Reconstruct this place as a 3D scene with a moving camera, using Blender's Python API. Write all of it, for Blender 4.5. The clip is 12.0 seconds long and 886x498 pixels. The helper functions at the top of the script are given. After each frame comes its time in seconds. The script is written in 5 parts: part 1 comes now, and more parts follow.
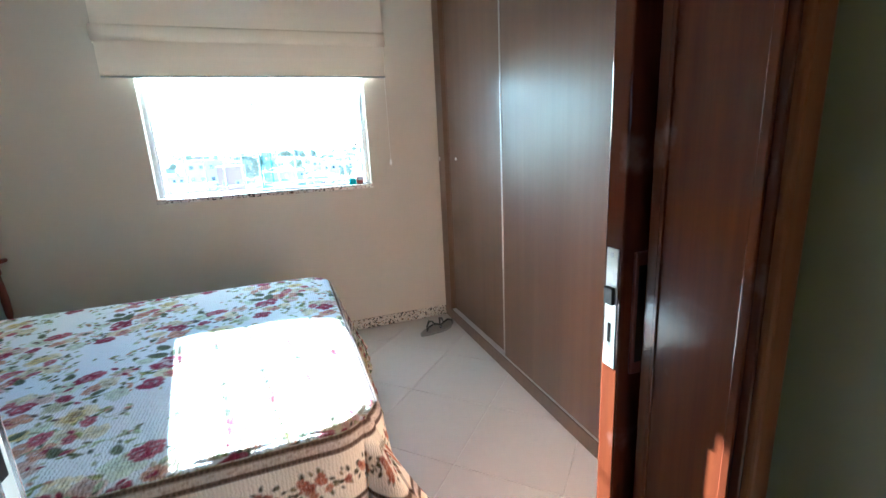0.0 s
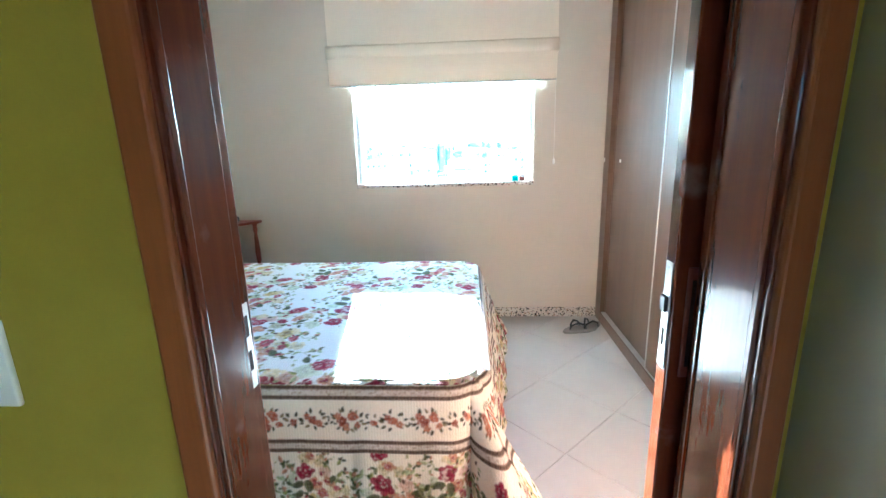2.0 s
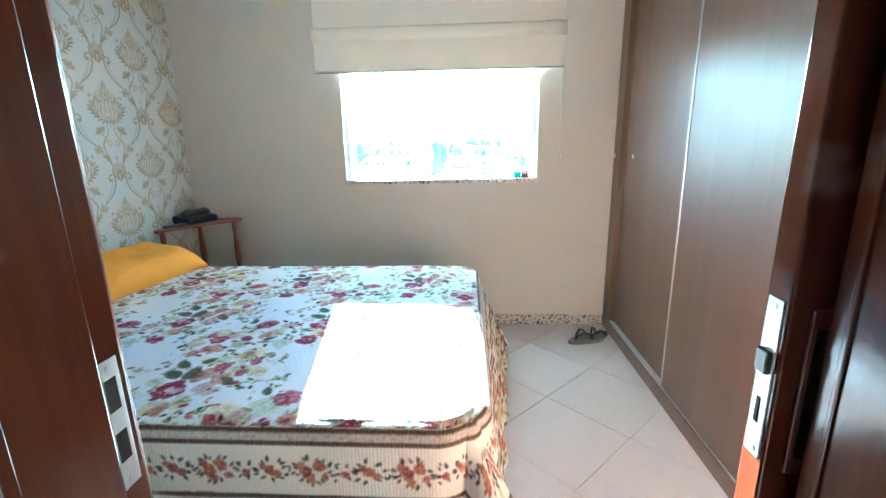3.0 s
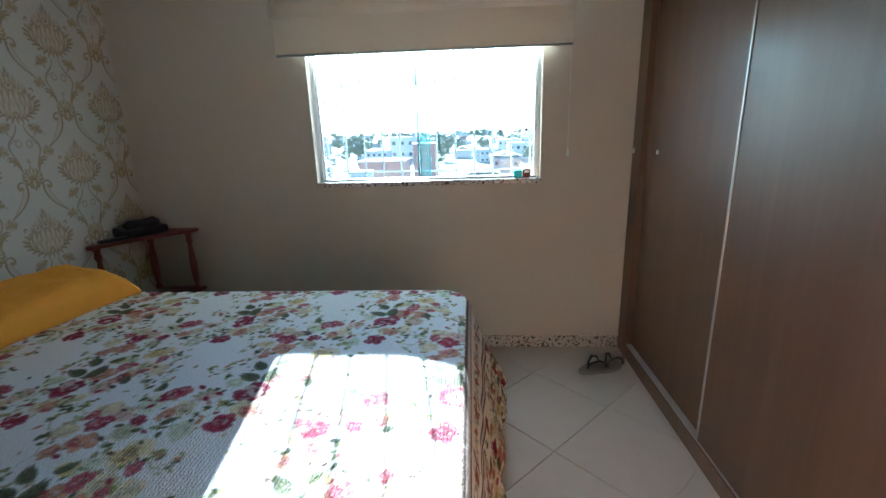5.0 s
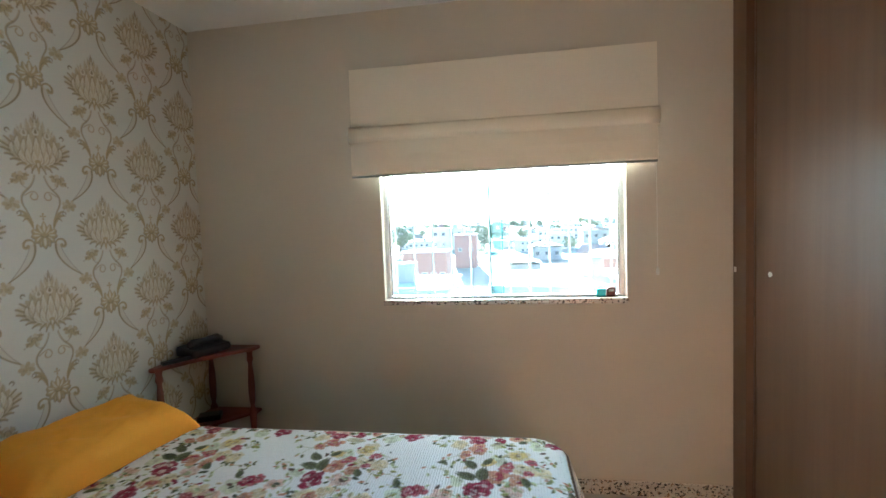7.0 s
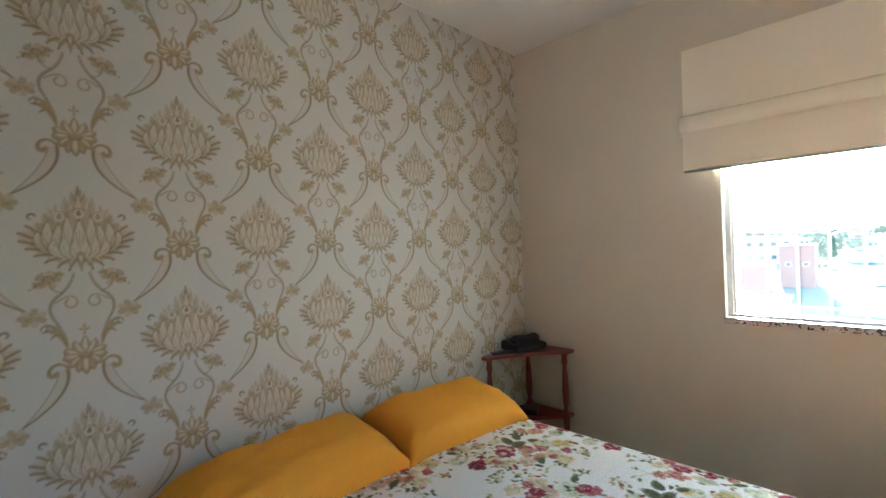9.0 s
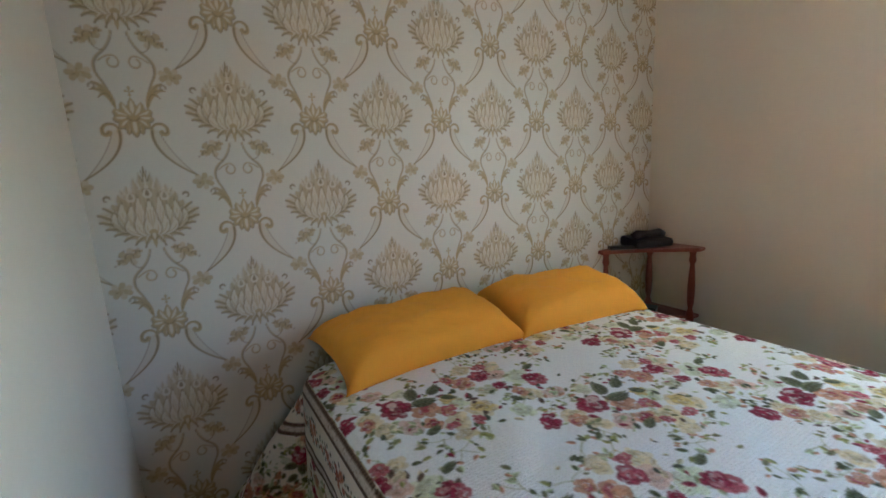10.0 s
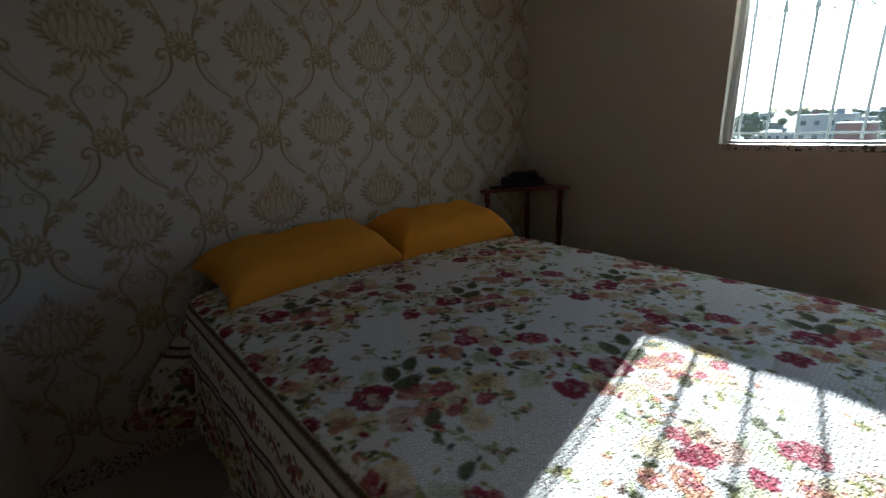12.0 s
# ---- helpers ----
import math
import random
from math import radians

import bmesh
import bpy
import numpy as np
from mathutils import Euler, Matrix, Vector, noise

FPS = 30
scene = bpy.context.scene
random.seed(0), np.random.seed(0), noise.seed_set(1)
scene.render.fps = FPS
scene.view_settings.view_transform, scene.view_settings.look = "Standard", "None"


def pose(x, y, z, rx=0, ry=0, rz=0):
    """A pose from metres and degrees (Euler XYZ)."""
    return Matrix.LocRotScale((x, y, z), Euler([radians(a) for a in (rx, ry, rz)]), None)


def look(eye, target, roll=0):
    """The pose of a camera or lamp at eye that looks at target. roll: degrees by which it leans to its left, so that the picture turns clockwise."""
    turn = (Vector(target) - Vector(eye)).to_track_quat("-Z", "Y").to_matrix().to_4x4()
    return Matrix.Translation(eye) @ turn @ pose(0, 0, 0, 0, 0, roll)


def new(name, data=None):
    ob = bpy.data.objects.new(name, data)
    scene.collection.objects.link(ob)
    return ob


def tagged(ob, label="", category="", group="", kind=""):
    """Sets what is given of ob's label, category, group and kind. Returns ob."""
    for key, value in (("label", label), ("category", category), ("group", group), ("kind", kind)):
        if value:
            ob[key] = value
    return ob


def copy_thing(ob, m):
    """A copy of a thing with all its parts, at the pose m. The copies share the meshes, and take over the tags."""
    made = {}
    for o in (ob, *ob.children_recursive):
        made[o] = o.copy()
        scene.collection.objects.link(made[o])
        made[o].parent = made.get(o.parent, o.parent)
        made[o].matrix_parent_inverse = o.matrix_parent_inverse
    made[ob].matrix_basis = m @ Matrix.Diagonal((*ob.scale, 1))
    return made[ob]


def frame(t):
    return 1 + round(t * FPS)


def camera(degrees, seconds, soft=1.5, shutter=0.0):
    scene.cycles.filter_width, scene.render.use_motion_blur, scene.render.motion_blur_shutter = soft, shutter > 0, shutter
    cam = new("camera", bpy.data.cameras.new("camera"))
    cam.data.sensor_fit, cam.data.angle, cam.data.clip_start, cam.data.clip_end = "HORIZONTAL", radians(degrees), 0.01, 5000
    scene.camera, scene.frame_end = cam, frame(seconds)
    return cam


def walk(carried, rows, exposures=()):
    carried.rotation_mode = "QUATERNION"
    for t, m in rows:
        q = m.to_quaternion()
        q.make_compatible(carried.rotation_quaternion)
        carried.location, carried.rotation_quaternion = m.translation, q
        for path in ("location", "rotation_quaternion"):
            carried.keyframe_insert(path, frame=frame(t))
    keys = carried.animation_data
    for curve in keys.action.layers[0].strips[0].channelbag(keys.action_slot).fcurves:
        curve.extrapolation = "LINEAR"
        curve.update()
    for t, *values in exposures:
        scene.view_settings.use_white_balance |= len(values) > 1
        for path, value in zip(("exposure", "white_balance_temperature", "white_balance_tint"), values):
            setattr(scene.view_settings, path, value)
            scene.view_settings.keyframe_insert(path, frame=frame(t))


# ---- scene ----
cam = camera(90.6, 12.0)
PATH = [
    (0, (0.248, 0.055, 1.308), (0.891, 1.89, 0.839), -2.9),
    (0.5, (0.258, 0.055, 1.336), (0.606, 1.969, 0.869), -3.0),
    (1, (0.299, -0.141, 1.338), (0.19, 1.802, 0.879), -3.4),
    (1.5, (0.346, -0.239, 1.339), (0.191, 1.701, 0.877), -2.9),
    (2, (0.356, -0.156, 1.346), (0.233, 1.784, 0.877), -1.6),
    (2.5, (0.367, 0.001, 1.329), (0.26, 1.941, 0.853), -1.2),
    (3, (0.36, 0.102, 1.314), (0.245, 2.04, 0.835), -1.1),
    (3.2, (0.357, 0.122, 1.314), (0.238, 2.06, 0.835), -1.1),
    (4.8, (0.418, 0.535, 1.333), (0.273, 2.457, 0.799), -1.9),
    (5, (0.427, 0.568, 1.334), (0.295, 2.495, 0.815), -1.8),
    (5.5, (0.438, 0.661, 1.354), (0.304, 2.602, 0.893), -1.9),
    (6, (0.387, 0.715, 1.398), (0.266, 2.685, 1.074), -1.9),
    (6.5, (0.309, 0.741, 1.446), (0.184, 2.726, 1.24), -1.9),
    (7, (0.227, 0.75, 1.48), (-0.076, 2.724, 1.364), -2.2),
    (7.5, (0.159, 0.743, 1.497), (-0.438, 2.651, 1.463), -2.2),
    (7.7, (0.141, 0.732, 1.486), (-0.583, 2.597, 1.485), -2.3),
    (9.3, (-0.006, 0.753, 1.429), (-1.526, 2.049, 1.328), -2.4),
    (9.5, (-0.019, 0.743, 1.402), (-1.604, 1.949, 1.215), -2.6),
    (10, (0.001, 0.729, 1.31), (-1.687, 1.735, 0.936), -3.1),
    (10.5, (0.035, 0.71, 1.257), (-1.661, 1.648, 0.763), -2.9),
    (11, (0.109, 0.727, 1.222), (-1.588, 1.648, 0.7), -2.7),
    (11.5, (0.176, 0.742, 1.202), (-1.437, 1.798, 0.671), -2.1),
    (12, (0.231, 0.74, 1.199), (-1.21, 2.013, 0.65), -2.2),
]

EXPOSURES = [(0, 4.89, 4390, -2), (1.0, 5.67, 4240, -2), (2.0, 5.7, 4240, -4), (3.2, 5.45, 4160, -7), (4.8, 4.07, 4530, -3), (5.5, 3.5, 4730, 1), (6.5, 4.28, 4960, 0), (7.5, 4.49, 5210, 1), (9.5, 4.96, 5210, 3), (10.5, 4.92, 4960, 3), (11, 4.33, 5060, 4), (11.5, 2.97, 5010, 4), (12, 2.42, 5260, 5)]
walk(cam, [(t, look(eye, target, roll)) for t, eye, target, roll in PATH], EXPOSURES)

# ---- light: low morning sun in front of the window, open sky all round ----
SUN_DIR = Vector((-0.178, 1.0, 0.298)).normalized()
world = bpy.data.worlds.new("sky")
scene.world = world
world.use_nodes = True
wn = world.node_tree
sky = wn.nodes.new("ShaderNodeTexSky")
sky.sky_type, sky.sun_disc = "NISHITA", False
sky.sun_elevation, sky.sun_rotation = math.asin(SUN_DIR.z), math.atan2(SUN_DIR.x, SUN_DIR.y)
sky.air_density, sky.dust_density, sky.ozone_density = 1.0, 2.2, 5.0
wn.links.new(sky.outputs["Color"], wn.nodes["Background"].inputs["Color"])
wn.nodes["Background"].inputs["Strength"].default_value = 0.065
sun_data = bpy.data.lights.new("sun", "SUN")
sun_data.energy, sun_data.angle, sun_data.color = 5.0, radians(0.55), (1.0, 0.9, 0.76)
sun = new("sun", sun_data)
sun.matrix_world = look((0, 0, 8), Vector((0, 0, 8)) - SUN_DIR)

# ---- materials ----


def material(name, color, rough=0.6, metal=0.0, grain=None, bump=0.0, bump_scale=60.0, spec=0.5, attribute=""):
    """Principled surface: colour varied by two scales of noise, fine relief. grain: (scale xyz, contrast, second colour)."""
    m = bpy.data.materials.new(name)
    m.use_nodes = True
    t, b = m.node_tree, m.node_tree.nodes["Principled BSDF"]
    b.inputs["Roughness"].default_value, b.inputs["Metallic"].default_value = rough, metal
    b.inputs["Specular IOR Level"].default_value = spec
    coord = t.nodes.new("ShaderNodeTexCoord")
    geo = t.nodes.new("ShaderNodeNewGeometry")
    base = None
    if attribute:
        base = t.nodes.new("ShaderNodeAttribute")
        base.attribute_name = attribute
        base = base.outputs["Color"]
    if grain:
        scale, contrast, second = grain
        mapping = t.nodes.new("ShaderNodeMapping")
        mapping.inputs["Scale"].default_value = scale
        t.links.new(geo.outputs["Position"], mapping.inputs["Vector"])
        fine = t.nodes.new("ShaderNodeTexNoise")
        fine.inputs["Scale"].default_value, fine.inputs["Detail"].default_value = 1.0, 6.0
        fine.inputs["Roughness"].default_value = 0.65
        t.links.new(mapping.outputs["Vector"], fine.inputs["Vector"])
        ramp = t.nodes.new("ShaderNodeMapRange")
        ramp.inputs["From Min"].default_value, ramp.inputs["From Max"].default_value = 0.5 - 0.5 / contrast, 0.5 + 0.5 / contrast
        t.links.new(fine.outputs["Fac"], ramp.inputs["Value"])
        mix = t.nodes.new("ShaderNodeMix")
        mix.data_type = "RGBA"
        mix.inputs["A"].default_value, mix.inputs["B"].default_value = (*color, 1), (*second, 1)
        t.links.new(ramp.outputs["Result"], mix.inputs["Factor"])
        if base is not None:
            mul = t.nodes.new("ShaderNodeMix")
            mul.data_type, mul.blend_type = "RGBA", "MULTIPLY"
            mul.inputs["Factor"].default_value = 1.0
            t.links.new(base, mul.inputs["A"])
            t.links.new(mix.outputs["Result"], mul.inputs["B"])
            base = mul.outputs["Result"]
        else:
            base = mix.outputs["Result"]
        wear = t.nodes.new("ShaderNodeTexNoise")
        wear.inputs["Scale"].default_value, wear.inputs["Detail"].default_value = 2.3, 4.0
        t.links.new(geo.outputs["Position"], wear.inputs["Vector"])
        rr = t.nodes.new("ShaderNodeMapRange")
        rr.inputs["From Min"].default_value, rr.inputs["From Max"].default_value = 0.3, 0.7
        rr.inputs["To Min"].default_value, rr.inputs["To Max"].default_value = max(0.02, rough - 0.07), min(1.0, rough + 0.07)
        t.links.new(wear.outputs["Fac"], rr.inputs["Value"])
        t.links.new(rr.outputs["Result"], b.inputs["Roughness"])
    if base is None:
        b.inputs["Base Color"].default_value = (*color, 1)
    else:
        t.links.new(base, b.inputs["Base Color"])
    if bump:
        n = t.nodes.new("ShaderNodeTexNoise")
        n.inputs["Scale"].default_value, n.inputs["Detail"].default_value = bump_scale, 5.0
        t.links.new(geo.outputs["Position"], n.inputs["Vector"])
        bp = t.nodes.new("ShaderNodeBump")
        bp.inputs["Strength"].default_value, bp.inputs["Distance"].default_value = bump, 0.004
        t.links.new(n.outputs["Fac"], bp.inputs["Height"])
        t.links.new(bp.outputs["Normal"], b.inputs["Normal"])
    return m


def speckled(name):
    """Polished speckled granite: light ground with dark and rusty grains."""
    m = material(name, (0.5, 0.47, 0.43), 0.25, grain=((90, 90, 90), 3.0, (0.62, 0.58, 0.53)))
    t, b = m.node_tree, m.node_tree.nodes["Principled BSDF"]
    old = b.inputs["Base Color"].links[0].from_socket
    geo = t.nodes.new("ShaderNodeNewGeometry")
    for scale, lo, col in ((85.0, 0.56, (0.06, 0.05, 0.05)), (60.0, 0.6, (0.3, 0.2, 0.13))):
        n = t.nodes.new("ShaderNodeTexNoise")
        n.inputs["Scale"].default_value, n.inputs["Detail"].default_value = scale, 2.0
        t.links.new(geo.outputs["Position"], n.inputs["Vector"])
        r = t.nodes.new("ShaderNodeMapRange")
        r.inputs["From Min"].default_value, r.inputs["From Max"].default_value = lo, lo + 0.05
        t.links.new(n.outputs["Fac"], r.inputs["Value"])
        mix = t.nodes.new("ShaderNodeMix")
        mix.data_type = "RGBA"
        mix.inputs["B"].default_value = (*col, 1)
        t.links.new(r.outputs["Result"], mix.inputs["Factor"])
        t.links.new(old, mix.inputs["A"])
        old = mix.outputs["Result"]
    t.links.new(old, b.inputs["Base Color"])
    return m


def quilted(name="quilt_cotton"):
    """Printed cotton quilt: print colours, rows of wavy running stitches pressed in."""
    m = material(name, (1, 1, 1), 0.9, grain=((240, 240, 240), 1.6, (0.9, 0.9, 0.88)), attribute="print", spec=0.25)
    t, b = m.node_tree, m.node_tree.nodes["Principled BSDF"]
    uv = t.nodes.new("ShaderNodeAttribute")
    uv.attribute_name = "cloth"
    wave = t.nodes.new("ShaderNodeTexWave")
    wave.bands_direction = "X"
    wave.inputs["Scale"].default_value, wave.inputs["Distortion"].default_value = 36.0, 5.0
    wave.inputs["Detail"].default_value, wave.inputs["Detail Scale"].default_value = 2.0, 3.0
    t.links.new(uv.outputs["Vector"], wave.inputs["Vector"])
    stretch = t.nodes.new("ShaderNodeMapping")
    stretch.inputs["Scale"].default_value = (1.0, 0.42, 1.0)
    t.links.new(uv.outputs["Vector"], stretch.inputs["Vector"])
    pucker = t.nodes.new("ShaderNodeTexNoise")
    pucker.inputs["Scale"].default_value, pucker.inputs["Detail"].default_value = 120.0, 1.0
    t.links.new(stretch.outputs["Vector"], pucker.inputs["Vector"])
    twice = t.nodes.new("ShaderNodeMath")
    twice.operation = "MULTIPLY"
    twice.inputs[1].default_value = 1.6
    t.links.new(pucker.outputs["Fac"], twice.inputs[0])
    add = t.nodes.new("ShaderNodeMath")
    t.links.new(wave.outputs["Fac"], add.inputs[0])
    t.links.new(twice.outputs["Value"], add.inputs[1])
    # watercolour mottling of the printed dyes
    dye = t.nodes.new("ShaderNodeTexNoise")
    dye.inputs["Scale"].default_value, dye.inputs["Detail"].default_value = 95.0, 3.0
    t.links.new(uv.outputs["Vector"], dye.inputs["Vector"])
    span = t.nodes.new("ShaderNodeMapRange")
    span.inputs["From Min"].default_value, span.inputs["From Max"].default_value = 0.32, 0.68
    span.inputs["To Min"].default_value, span.inputs["To Max"].default_value = 0.82, 1.12
    t.links.new(dye.outputs["Fac"], span.inputs["Value"])
    gam = t.nodes.new("ShaderNodeGamma")
    t.links.new(b.inputs["Base Color"].links[0].from_socket, gam.inputs["Color"])
    t.links.new(span.outputs["Result"], gam.inputs["Gamma"])
    t.links.new(gam.outputs["Color"], b.inputs["Base Color"])
    bp = t.nodes.new("ShaderNodeBump")
    bp.inputs["Strength"].default_value, bp.inputs["Distance"].default_value = 0.75, 0.003
    t.links.new(add.outputs["Value"], bp.inputs["Height"])
    t.links.new(bp.outputs["Normal"], b.inputs["Normal"])
    return m


def translucent(m, share, tint):
    """Let a thin cloth pass some light."""
    t, b = m.node_tree, m.node_tree.nodes["Principled BSDF"]
    thin, mixer = t.nodes.new("ShaderNodeBsdfTranslucent"), t.nodes.new("ShaderNodeMixShader")
    mixer.inputs["Fac"].default_value = share
    mul = t.nodes.new("ShaderNodeMix")
    mul.data_type, mul.blend_type = "RGBA", "MULTIPLY"
    mul.inputs["Factor"].default_value = 1.0
    mul.inputs["B"].default_value = (*tint, 1)
    t.links.new(b.inputs["Base Color"].links[0].from_socket, mul.inputs["A"])
    t.links.new(mul.outputs["Result"], thin.inputs["Color"])
    t.links.new(b.outputs["BSDF"], mixer.inputs[1])
    t.links.new(thin.outputs["BSDF"], mixer.inputs[2])
    t.links.new(mixer.outputs["Shader"], t.nodes["Material Output"].inputs["Surface"])


CREAM = material("cream_wall_paint", (0.57, 0.52, 0.44), 0.55, grain=((3, 3, 3), 1.2, (0.61, 0.56, 0.48)), bump=0.12, bump_scale=45)
WHITE = material("white_ceiling_paint", (0.76, 0.75, 0.72), 0.8, grain=((2, 2, 2), 1.2, (0.72, 0.71, 0.68)), bump=0.1)
LIME = material("lime_yellow_wall_paint", (0.37, 0.3, 0.024), 0.5, grain=((7, 7, 7), 1.8, (0.315, 0.25, 0.02)), bump=0.35, bump_scale=26)
PALE = material("pale_hall_paint", (0.4, 0.39, 0.3), 0.55, grain=((3, 3, 3), 1.3, (0.36, 0.35, 0.265)), bump=0.15, bump_scale=40)
PAPER = material("damask_wallpaper", (1, 1, 1), 0.55, grain=((160, 160, 160), 1.3, (0.94, 0.94, 0.94)), attribute="print", bump=0.08, bump_scale=160)
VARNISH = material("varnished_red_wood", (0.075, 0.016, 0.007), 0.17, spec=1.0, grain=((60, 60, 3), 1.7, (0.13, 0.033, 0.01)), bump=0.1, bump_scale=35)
# door panel coloured paler than the red wood, to bounce sun glow northwards
BOUNCEWOOD = material("pale_bounce_veneer", (0.4, 0.215, 0.11), 0.18, spec=0.6, grain=((45, 45, 2.2), 1.7, (0.5, 0.285, 0.155)), bump=0.12, bump_scale=30)
ARCHWOOD = material("satin_reddish_wood", (0.19, 0.053, 0.013), 0.4, grain=((70, 70, 4), 1.7, (0.27, 0.085, 0.02)), bump=0.1, bump_scale=40)
LAMINATE = material("brown_oak_laminate", (0.115, 0.062, 0.035), 0.39, spec=0.55, grain=((16, 16, 0.5), 1.7, (0.17, 0.1, 0.062)), bump=0.05, bump_scale=90)
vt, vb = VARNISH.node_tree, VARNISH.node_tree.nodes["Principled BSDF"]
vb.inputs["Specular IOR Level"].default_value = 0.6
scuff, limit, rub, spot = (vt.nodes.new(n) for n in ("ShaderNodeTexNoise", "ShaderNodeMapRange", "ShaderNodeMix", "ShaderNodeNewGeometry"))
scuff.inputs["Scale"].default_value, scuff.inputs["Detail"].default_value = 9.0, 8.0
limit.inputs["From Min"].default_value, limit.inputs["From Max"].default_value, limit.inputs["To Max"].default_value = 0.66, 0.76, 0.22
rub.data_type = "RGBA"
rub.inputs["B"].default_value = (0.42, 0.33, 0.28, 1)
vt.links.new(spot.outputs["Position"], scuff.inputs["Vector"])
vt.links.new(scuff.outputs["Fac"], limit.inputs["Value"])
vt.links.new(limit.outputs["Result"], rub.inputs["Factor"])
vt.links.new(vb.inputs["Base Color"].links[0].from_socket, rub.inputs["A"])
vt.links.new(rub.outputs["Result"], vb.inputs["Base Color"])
MAHOGANY = material("mahogany_stain", (0.14, 0.024, 0.014), 0.42, grain=((50, 50, 6), 1.6, (0.2, 0.04, 0.02)))
TILE = material("beige_ceramic_tile", (0.45, 0.405, 0.37), 0.42, grain=((9, 9, 9), 1.3, (0.49, 0.445, 0.405)), bump=0.03, bump_scale=18)
GROUT = material("pale_grout", (0.66, 0.62, 0.57), 0.9, grain=((40, 40, 40), 1.5, (0.46, 0.42, 0.38)))
GRANITE = speckled("speckled_granite")
QUILT = quilted()
SKIRT = quilted("quilt_skirt_cotton")
translucent(SKIRT, 0.27, (1.0, 0.58, 0.15))
for node in SKIRT.node_tree.nodes:
    if node.type == "BUMP":
        node.inputs["Strength"].default_value = 0.45
MATTRESS = material("cream_bed_base_fabric", (0.66, 0.58, 0.48), 0.9, grain=((120, 120, 120), 1.5, (0.58, 0.5, 0.41)), bump=0.2, bump_scale=300)
YELLOW = material("mustard_pillow_cotton", (0.8, 0.36, 0.022), 0.85, grain=((300, 300, 300), 1.4, (0.7, 0.325, 0.026)), bump=0.25, bump_scale=22, spec=0.3)
CLOTH = material("ivory_blind_fabric", (0.84, 0.78, 0.67), 0.9, grain=((200, 200, 200), 1.4, (0.79, 0.73, 0.62)), bump=0.15, bump_scale=250)
translucent(CLOTH, 0.03, (1.0, 0.95, 0.85))
PLASTIC = material("white_plastic", (0.78, 0.78, 0.76), 0.35)
ALU = material("grey_aluminium", (0.6, 0.62, 0.63), 0.35, 0.85)
STEEL = material("stainless_plate", (0.7, 0.72, 0.68), 0.38, 0.55, grain=((20, 200, 20), 1.5, (0.62, 0.64, 0.6)))
DARK = material("black_plastic", (0.014, 0.014, 0.016), 0.35)
RUBBER = material("grey_rubber_sole", (0.2, 0.18, 0.17), 0.7, grain=((60, 60, 60), 1.5, (0.25, 0.23, 0.21)))
BARS = material("grey_painted_iron", (0.2, 0.2, 0.205), 0.5, grain=((60, 60, 60), 1.5, (0.15, 0.15, 0.15)))
TEAL = material("teal_plastic", (0.02, 0.4, 0.42), 0.4)
# near-black colour that stands for the shade inside uncut holes
HOLE_SHADE = material("hole_shade", (0.02, 0.012, 0.008), 0.8)
BRICK = material("red_brick_render", (0.33, 0.16, 0.12), 0.9, grain=((3, 3, 8), 1.5, (0.27, 0.12, 0.09)))
PLASTER = material("pale_house_plaster", (0.6, 0.53, 0.44), 0.9, grain=((0.6, 0.6, 0.6), 1.5, (0.48, 0.42, 0.34)))
CEMENT = material("grey_house_cement", (0.36, 0.33, 0.29), 0.9, grain=((0.6, 0.6, 0.6), 1.5, (0.28, 0.255, 0.22)))
ROOF = material("clay_roof_tiles", (0.34, 0.2, 0.14), 0.9, grain=((4, 1, 1), 1.5, (0.26, 0.15, 0.1)))
GREYROOF = material("pale_fibre_roof", (0.5, 0.47, 0.43), 0.9, grain=((4, 1, 1), 1.5, (0.4, 0.38, 0.34)))
LEAF = material("tree_foliage", (0.08, 0.11, 0.05), 0.9, grain=((1.5, 1.5, 1.5), 1.8, (0.12, 0.15, 0.07)))
BARK = material("tree_bark", (0.12, 0.09, 0.06), 0.9)
EARTH = material("far_ground", (0.13, 0.14, 0.08), 1.0, grain=((0.08, 0.08, 0.08), 1.6, (0.24, 0.2, 0.14)))
PANE = material("dark_far_glass", (0.05, 0.06, 0.07), 0.15)

GLASS = bpy.data.materials.new("clear_glass")
GLASS.use_nodes = True
gt = GLASS.node_tree
gt.nodes.remove(gt.nodes["Principled BSDF"])
clear, gloss, blend, fres = (gt.nodes.new(n) for n in ("ShaderNodeBsdfTransparent", "ShaderNodeBsdfGlossy", "ShaderNodeMixShader", "ShaderNodeFresnel"))
clear.inputs["Color"].default_value = (0.9, 0.96, 0.95, 1)
gloss.inputs["Roughness"].default_value = 0.02
gt.links.new(fres.outputs["Fac"], blend.inputs["Fac"])
gt.links.new(clear.outputs["BSDF"], blend.inputs[1])
gt.links.new(gloss.outputs["BSDF"], blend.inputs[2])
# faint translucent share added to the panes to haze the distant view
haze_film, film_mix = gt.nodes.new("ShaderNodeBsdfTranslucent"), gt.nodes.new("ShaderNodeMixShader")
haze_film.inputs["Color"].default_value, film_mix.inputs["Fac"].default_value = (0.9, 0.95, 0.95, 1), 0.004
gt.links.new(blend.outputs["Shader"], film_mix.inputs[1])
gt.links.new(haze_film.outputs["BSDF"], film_mix.inputs[2])
gt.links.new(film_mix.outputs["Shader"], gt.nodes["Material Output"].inputs["Surface"])

TINTED = GLASS.copy()
TINTED.name = "teal_glass_overlap"
TINTED.node_tree.nodes["Transparent BSDF"].inputs["Color"].default_value = (0.56, 0.79, 0.81, 1)

# ---- building helpers ----


